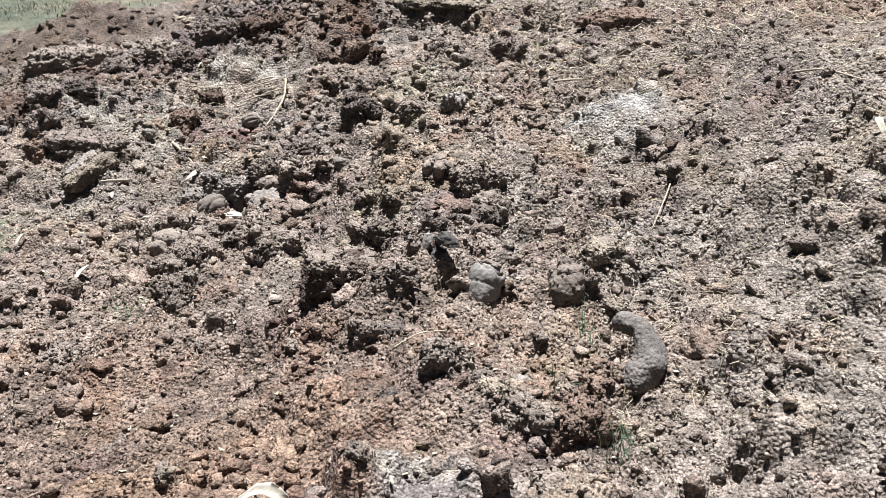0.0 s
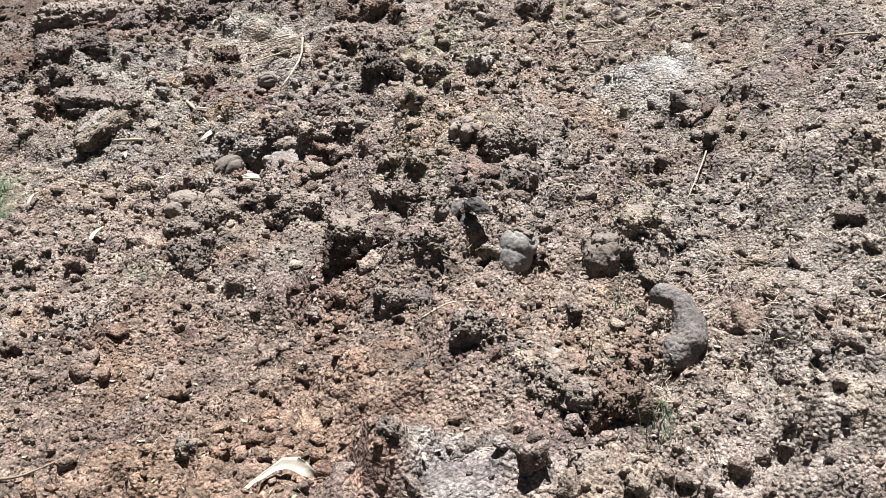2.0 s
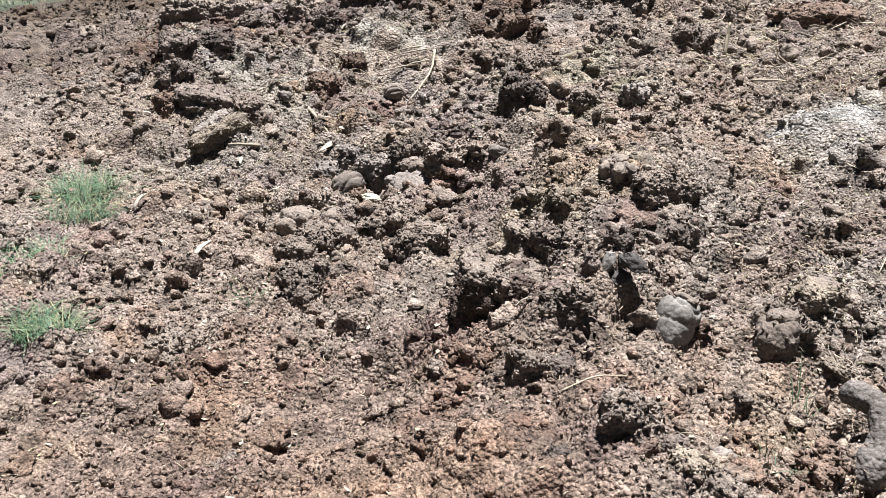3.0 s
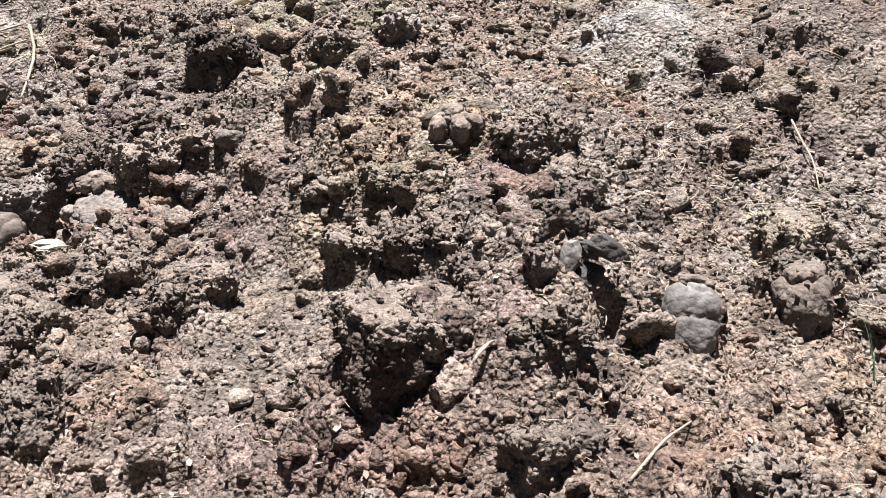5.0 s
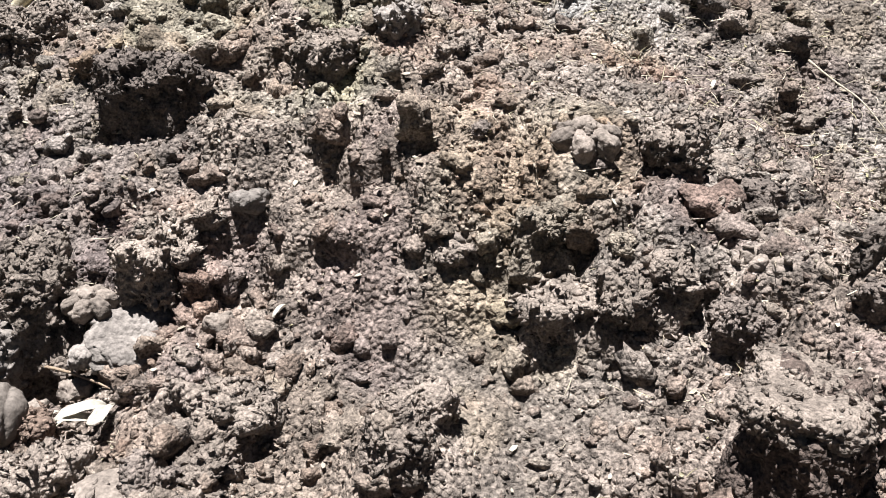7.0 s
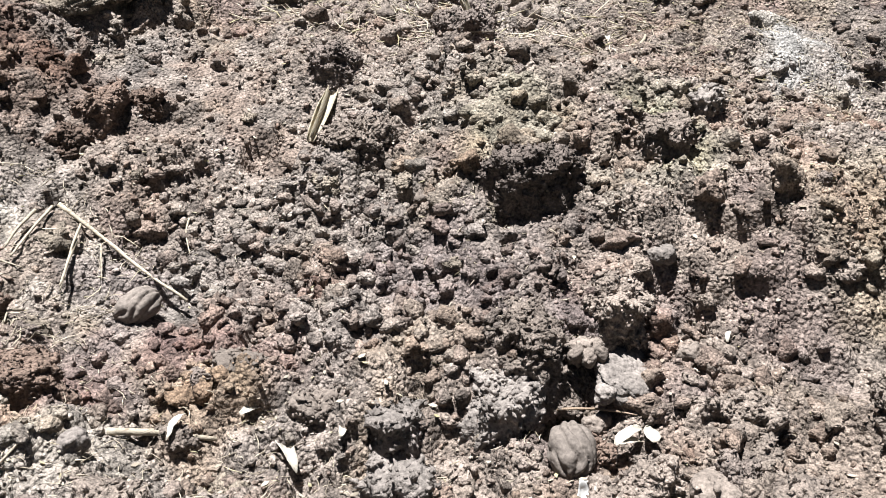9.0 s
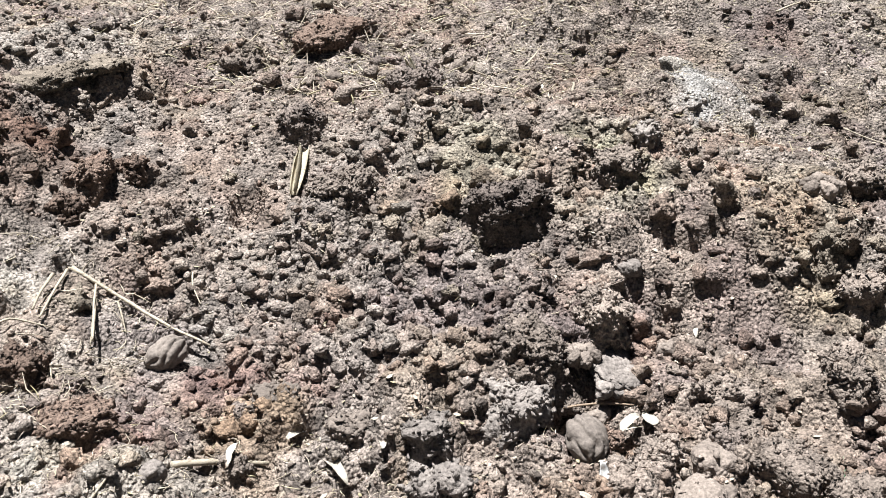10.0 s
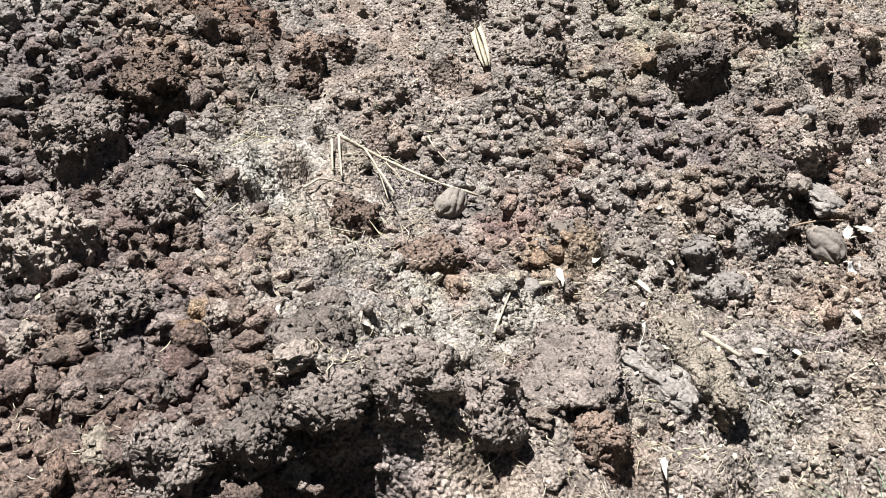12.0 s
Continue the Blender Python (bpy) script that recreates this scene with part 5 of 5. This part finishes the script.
# ---- grass ----
def blades(n, rng, places, lengths, lean, width, base=0.0):
    """Bent three-sided-tip blades as verts and faces; places n x 3."""
    a = rng.uniform(0, 2 * np.pi, n)
    out = np.stack([np.cos(a), np.sin(a), np.zeros(n)], -1)
    side = np.stack([-np.sin(a), np.cos(a), np.zeros(n)], -1)
    up = np.array((0, 0, 1.0))
    lean = rng.uniform(*lean, n)[:, None]
    rows = []
    for u, w in ((0, 1.0), (0.4, 0.85), (0.75, 0.55), (1.0, 0.06)):
        mid = places + lengths[:, None] * (up * (u - 0.35 * lean * u * u) + out * lean * u ** 1.6)
        rows += [mid - side * width * w / 2, mid + side * width * w / 2]
    v = np.stack(rows, 1)
    f = np.array([[0, 1, 3, 2], [2, 3, 5, 4], [4, 5, 7, 6]])
    return v.reshape(-1, 3), (f[None] + 8 * np.arange(n)[:, None, None]).reshape(-1, 4)


def grass_tuft(x, y, radius, tall, count, lean, label, material=GRASS):
    a, r = rng.uniform(0, 2 * np.pi, count), radius * np.sqrt(rng.random(count))
    p = np.stack([r * np.cos(a), r * np.sin(a), np.zeros(count)], -1)
    p[:, 2] = heap_height(x + p[:, 0], y + p[:, 1]) - surface_at(x, y) - 0.01
    v, f = blades(count, rng, p, tall * rng.uniform(0.35, 1.0, count), lean, 0.0028)
    ob = new("grass_tuft", sheet_mesh("grass_tuft", v, f, material))
    ob.matrix_world = pose(x, y, surface_at(x, y))
    tagged(ob, label, "grass", "grass tufts")


grass_tuft(0.315, 2.345, 0.045, 0.11, 46, (0.3, 1.0), "small tuft of green grass between clods")
grass_tuft(0.330, 2.420, 0.020, 0.16, 10, (0.1, 0.5), "thin stems of pale green grass between clods")
grass_tuft(0.430, 2.640, 0.035, 0.17, 16, (0.1, 0.6), "thin stems of pale green grass between clods")
grass_tuft(0.470, 2.170, 0.050, 0.16, 48, (0.2, 0.7), "sparse tuft of greyish green grass")
grass_tuft(-2.090, 4.030, 0.130, 0.14, 460, (0.5, 1.9), "spreading tuft of green grass at the soil's edge")
grass_tuft(-1.990, 3.800, 0.120, 0.12, 360, (0.5, 1.9), "spreading tuft of green grass at the soil's edge")
grass_tuft(-1.600, 2.870, 0.090, 0.11, 360, (0.5, 1.8), "low tuft of green grass on brown soil")
grass_tuft(-1.850, 3.220, 0.140, 0.12, 480, (0.5, 1.8), "low tuft of green grass on brown soil")
grass_tuft(-1.120, 1.990, 0.040, 0.09, 50, (0.4, 1.4), "low tuft of green grass on brown soil")
grass_tuft(-1.080, 3.150, 0.050, 0.09, 40, (0.4, 1.0), "sparse tuft of greyish green grass")
grass_tuft(-0.890, 3.470, 0.012, 0.05, 8, (0.6, 1.2), "tiny green seedling with spread leaves")
grass_tuft(-1.040, 4.560, 0.015, 0.05, 8, (0.4, 1.0), "tiny green seedling with spread leaves")

n = 70000
px, py = rng.uniform(-9, 0.5, n), rng.uniform(7, 17, n)
keep = (px < soil_edge(py) + 0.05 + 0.35 * rng.random(n)) & (px + 0.33 * py < 1.2 * rng.random(n) - 0.6) & (rng.random(n) < 0.45 + 0.6 * fbm(flat_points(0.8 * px + 0.6 * py, 0.8 * py - 0.6 * px, 0.55), 3, 81))
px, py = px[keep], py[keep]
pz = ground_height(px, py) - 0.005
v, f = blades(len(px), rng, np.stack([px, py, pz], -1), rng.uniform(0.02, 0.07, len(px)), (0.5, 1.5), 0.006)
meadow_grass = new("meadow_grass", sheet_mesh("meadow_grass", v, f, FIELD_GRASS))
tagged(meadow_grass, "short green grass of the meadow behind the heap", "grass", kind="stuff")


n = 30000
px, py = rng.uniform(-7, 3, n), rng.uniform(7.4, 20, n)
keep = (px < soil_edge(py) + 0.1 + 0.3 * rng.random(n)) & (px + 0.33 * py > 3.0 * rng.random(n) - 2.2) & (rng.random(n) < 0.4 + 0.8 * fbm(flat_points(px, py, 0.7), 3, 85))
px, py = px[keep], py[keep]
v, f = blades(len(px), rng, np.stack([px, py, ground_height(px, py) - 0.005], -1), rng.uniform(0.03, 0.13, len(px)), (0.3, 1.5), 0.007)
dry_meadow = new("dry_grass", sheet_mesh("dry_grass", v, f, DRY_GRASS))
tagged(dry_meadow, "wispy dry grass on the meadow beyond the heap", "grass", kind="stuff")

p = scatter(24000, rng, (-1.5, 8.3), (6.5, 15.5))
p = p[rng.random(len(p)) < smooth((p[:, 1] - 8.6 - 0.25 * p[:, 0] + 0.8 * vnoise(p / 0.8, 83)) / 1.2)]
v, f = blades(len(p), rng, p, rng.uniform(0.02, 0.07, len(p)), (0.6, 1.8), 0.006)
dry_grass = new("dry_grass", sheet_mesh("dry_grass", v, f, DRY_GRASS))
tagged(dry_grass, "dry grey-brown grass behind the heap", "grass", kind="stuff")


def hedge(x, y, length, depth, tall, turn):
    """A row of dense dark shrubs made of many small leaves on bent stems, added in place of far shade."""
    top = empty("hedge", pose(x, y, float(ground_height(np.array(x), np.array(y))), 0, 0, turn))
    n = 14000
    u = rng.uniform(-1, 1, (n, 3))
    bulge = 0.75 + 0.35 * vnoise(np.stack([u[:, 0] * length / 1.2, np.zeros(n), np.zeros(n)], -1), 95)
    p = np.stack([u[:, 0] * length / 2, u[:, 1] * depth / 2 * bulge, (u[:, 2] * 0.5 + 0.5) * tall * bulge * (1 - 0.3 * u[:, 1] ** 2)], -1)
    turn_of = rotation_stack(n, rng)
    leaf = np.array([(-0.09, 0, 0), (0, -0.042, 0.014), (0.10, 0, 0), (0, 0.042, 0.014)])
    v = np.einsum("nij,kj->nki", turn_of, leaf) + p[:, None]
    f = (np.arange(n) * 4)[:, None] + np.arange(4)[None]
    part("leaves", sheet_mesh("leaves", v.reshape(-1, 3), f, SHRUB), top)
    for k in range(10):
        sx = (k - 4.5) * length / 10
        v, f = tube(bent([(sx, 0, -0.1), (sx + 0.1, 0.05, 0.4 * tall), (sx - 0.05, 0, 0.85 * tall)], 8), np.linspace(0.03, 0.008, 8), 6)
        part("stem", sheet_mesh("stem", v, f, TWIG), top)
    tagged(top, "added row of dark green shrubs standing in for shade at the far end of the meadow", "hedge")


# added shrubs: a dark band where the far meadow lies in shade
hedge(-14.5, 28.5, 17.0, 3.0, 1.6, 26)

def added_shade_tree(x, y, turn, reach):
    """A broad tree added to cast shade: tapered trunk, limbs, and a crown of leafy clumps with gaps between."""
    top = empty("tree", pose(x, y, float(ground_height(np.array(x), np.array(y))) - 0.1, 0, 0, turn))
    v, f = tube(bent([(0, 0, 0), (0.08, 0.05, 1.5), (-0.05, 0.1, 3.2), (0.1, 0, 5.0)], 10), np.linspace(0.24, 0.06, 10), 9)
    part("trunk", sheet_mesh("trunk", v, f, TWIG), top)
    tips = []
    for k in range(7):
        a, h, out = k * 0.9 + turn, 2.2 + 0.35 * k, reach * rng.uniform(0.55, 0.8)
        tip = np.array((math.cos(a) * out, math.sin(a) * out, h + rng.uniform(0.9, 1.8)))
        v, f = tube(bent([(0, 0.05, h), tip * (0.5, 0.5, 1) - (0, 0, 0.5), tip], 8), np.linspace(0.09, 0.025, 8), 6)
        part("limb", sheet_mesh("limb", v, f, TWIG), top)
        tips.append(tip)
    centres = np.concatenate([np.array(tips), rng.normal(0, 1, (34, 3)) * (0.42 * reach, 0.42 * reach, 0.75) + (0, 0, 4.6)])
    centres[:, 2] = np.maximum(centres[:, 2], 2.9)
    n = 6500
    p = centres[rng.integers(0, len(centres), n)] + rng.normal(0, 0.36, (n, 3))
    leaf = np.array([(-0.12, 0, 0), (0, -0.07, 0.02), (0.14, 0, 0), (0, 0.07, 0.02)])
    v = np.einsum("nij,kj->nki", rotation_stack(n, rng), leaf) + p[:, None]
    part("crown", sheet_mesh("crown", v.reshape(-1, 3), (np.arange(n) * 4)[:, None] + np.arange(4)[None], SHRUB), top)
    tagged(top, "added dark green tree that casts shade on the far end of the meadow", "tree", "trees behind the meadow")


# added trees, crowns above the view, set where their shade must fall
added_shade_tree(-11.2, 19.3, 0, 3.2)
added_shade_tree(-9.6, 23.2, 2, 3.0)
added_shade_tree(-13.5, 22.8, 4, 3.4)
added_shade_tree(-13.8, 18.2, 1, 2.8)
added_shade_tree(-8.3, 27.6, 3, 3.0)

# ---- litter ----
def straws(name, low, high, n, rng, material, size, label, clump=0.0):
    """Many short bits of straw, each a bent three-sided stalk."""
    p = scatter(n, rng, low, high)
    if clump:
        p = p[rng.random(len(p)) < 0.25 + clump * np.clip(vnoise(p / 0.35, 97), -0.2, 1)]
    m = len(p)
    a, t = rng.uniform(0, 2 * np.pi, m), rng.normal(0, 0.28, m)
    along = np.stack([np.cos(a) * np.cos(t), np.sin(a) * np.cos(t), np.sin(t)], -1)
    side = np.stack([-np.sin(a), np.cos(a), np.zeros(m)], -1)
    up = np.cross(along, side)
    length, r = size[0] * (0.4 + 1.2 * rng.random(m) ** 2), size[1] * rng.uniform(0.6, 1.4, m)
    bow = rng.normal(0, 0.12, m) * length
    p[:, 2] += 0.006 + 0.35 * length * np.abs(np.sin(t))
    rows = []
    for u, b, k in ((-0.5, 0, 0.4), (0.0, 1, 1.0), (0.5, 0, 0.4)):
        mid = p + along * (u * length)[:, None] + side * (b * bow)[:, None]
        for g in (0, 2.09, 4.19):
            rows.append(mid + (side * math.cos(g) + up * math.sin(g)) * (r * k)[:, None])
    v = np.stack(rows, 1)
    f = np.array([[0, 1, 4, 3], [1, 2, 5, 4], [2, 0, 3, 5], [3, 4, 7, 6], [4, 5, 8, 7], [5, 3, 6, 8]])
    ob = new(name, sheet_mesh(name, v.reshape(-1, 3), (f[None] + 9 * np.arange(m)[:, None, None]).reshape(-1, 4), material))
    return tagged(ob, label, "straw litter", kind="stuff")


LITTER = bladed("straw_bits", (0.170, 0.140, 0.106), (0.357, 0.306, 0.234))
straws("straw_litter", (-2.5, 1.8), (1.6, 6.0), 9000, rng, LITTER, (0.030, 0.0011), "short bits of dry straw mixed into the soil", 1.2)
straws("straw_litter", (-1.5, 5.15), (-0.85, 5.75), 500, rng, LITTER, (0.065, 0.0015), "loose pale straw lying on ashy soil")
straws("straw_litter", (0.4, 2.2), (1.7, 5.4), 4500, rng, LITTER, (0.042, 0.0014), "short bits of dry straw mixed into grey soil")
straws("straw_litter", (0.2, 4.4), (3.4, 9.0), 6500, rng, LITTER, (0.085, 0.0026), "coarse bits of dry straw on the far slope")
straws("straw_litter", (-2.2, 4.0), (-1.2, 5.3), 1500, rng, LITTER, (0.030, 0.0013), "short bits of dry straw at the heap's edge")


def flakes(n, low, high, size, label):
    """Flat chips of husk and bark lying about."""
    p = scatter(n, rng, low, high)
    m = len(p)
    p[:, 2] += 0.006
    turn_of = rotation_stack(m, rng)
    turn_of = np.einsum("ij,njk->nik", np.diag((1, 1, 0.45)), turn_of)
    chip = np.array([(-1, -0.35, 0), (0.2, -0.5, 0.12), (1, 0.1, 0), (0.1, 0.5, 0.12), (-0.8, 0.3, -0.1)])
    s = size * rng.uniform(0.5, 1.5, m)
    v = np.einsum("nij,kj->nki", turn_of, chip) * s[:, None, None] + p[:, None]
    low_v = v - np.array((0, 0, 0.0012))
    tri = np.array([[0, 1, 3], [0, 3, 4], [1, 2, 3], [0, 5, 6], [0, 6, 1], [1, 6, 7], [1, 7, 2], [2, 7, 8], [2, 8, 3], [3, 8, 9], [3, 9, 4], [4, 9, 5], [4, 5, 0]])
    both = np.concatenate([v, low_v], 1)
    ob = new("husk_chips", sheet_mesh("husk_chips", both.reshape(-1, 3), (tri[None] + 10 * np.arange(m)[:, None, None]).reshape(-1, 3), CHIP_MAT, None, False))
    tagged(ob, label, "husk chips", kind="stuff")


CHIP_MAT = bladed("husk_bits", (0.150, 0.122, 0.094), (0.300, 0.262, 0.205))
flakes(2600, (-2.4, 1.8), (1.5, 5.9), 0.008, "small pale chips of husk strewn in the soil")
flakes(380, (-2.0, 3.9), (-1.0, 4.7), 0.008, "pale chips of husk strewn at the heap's edge")
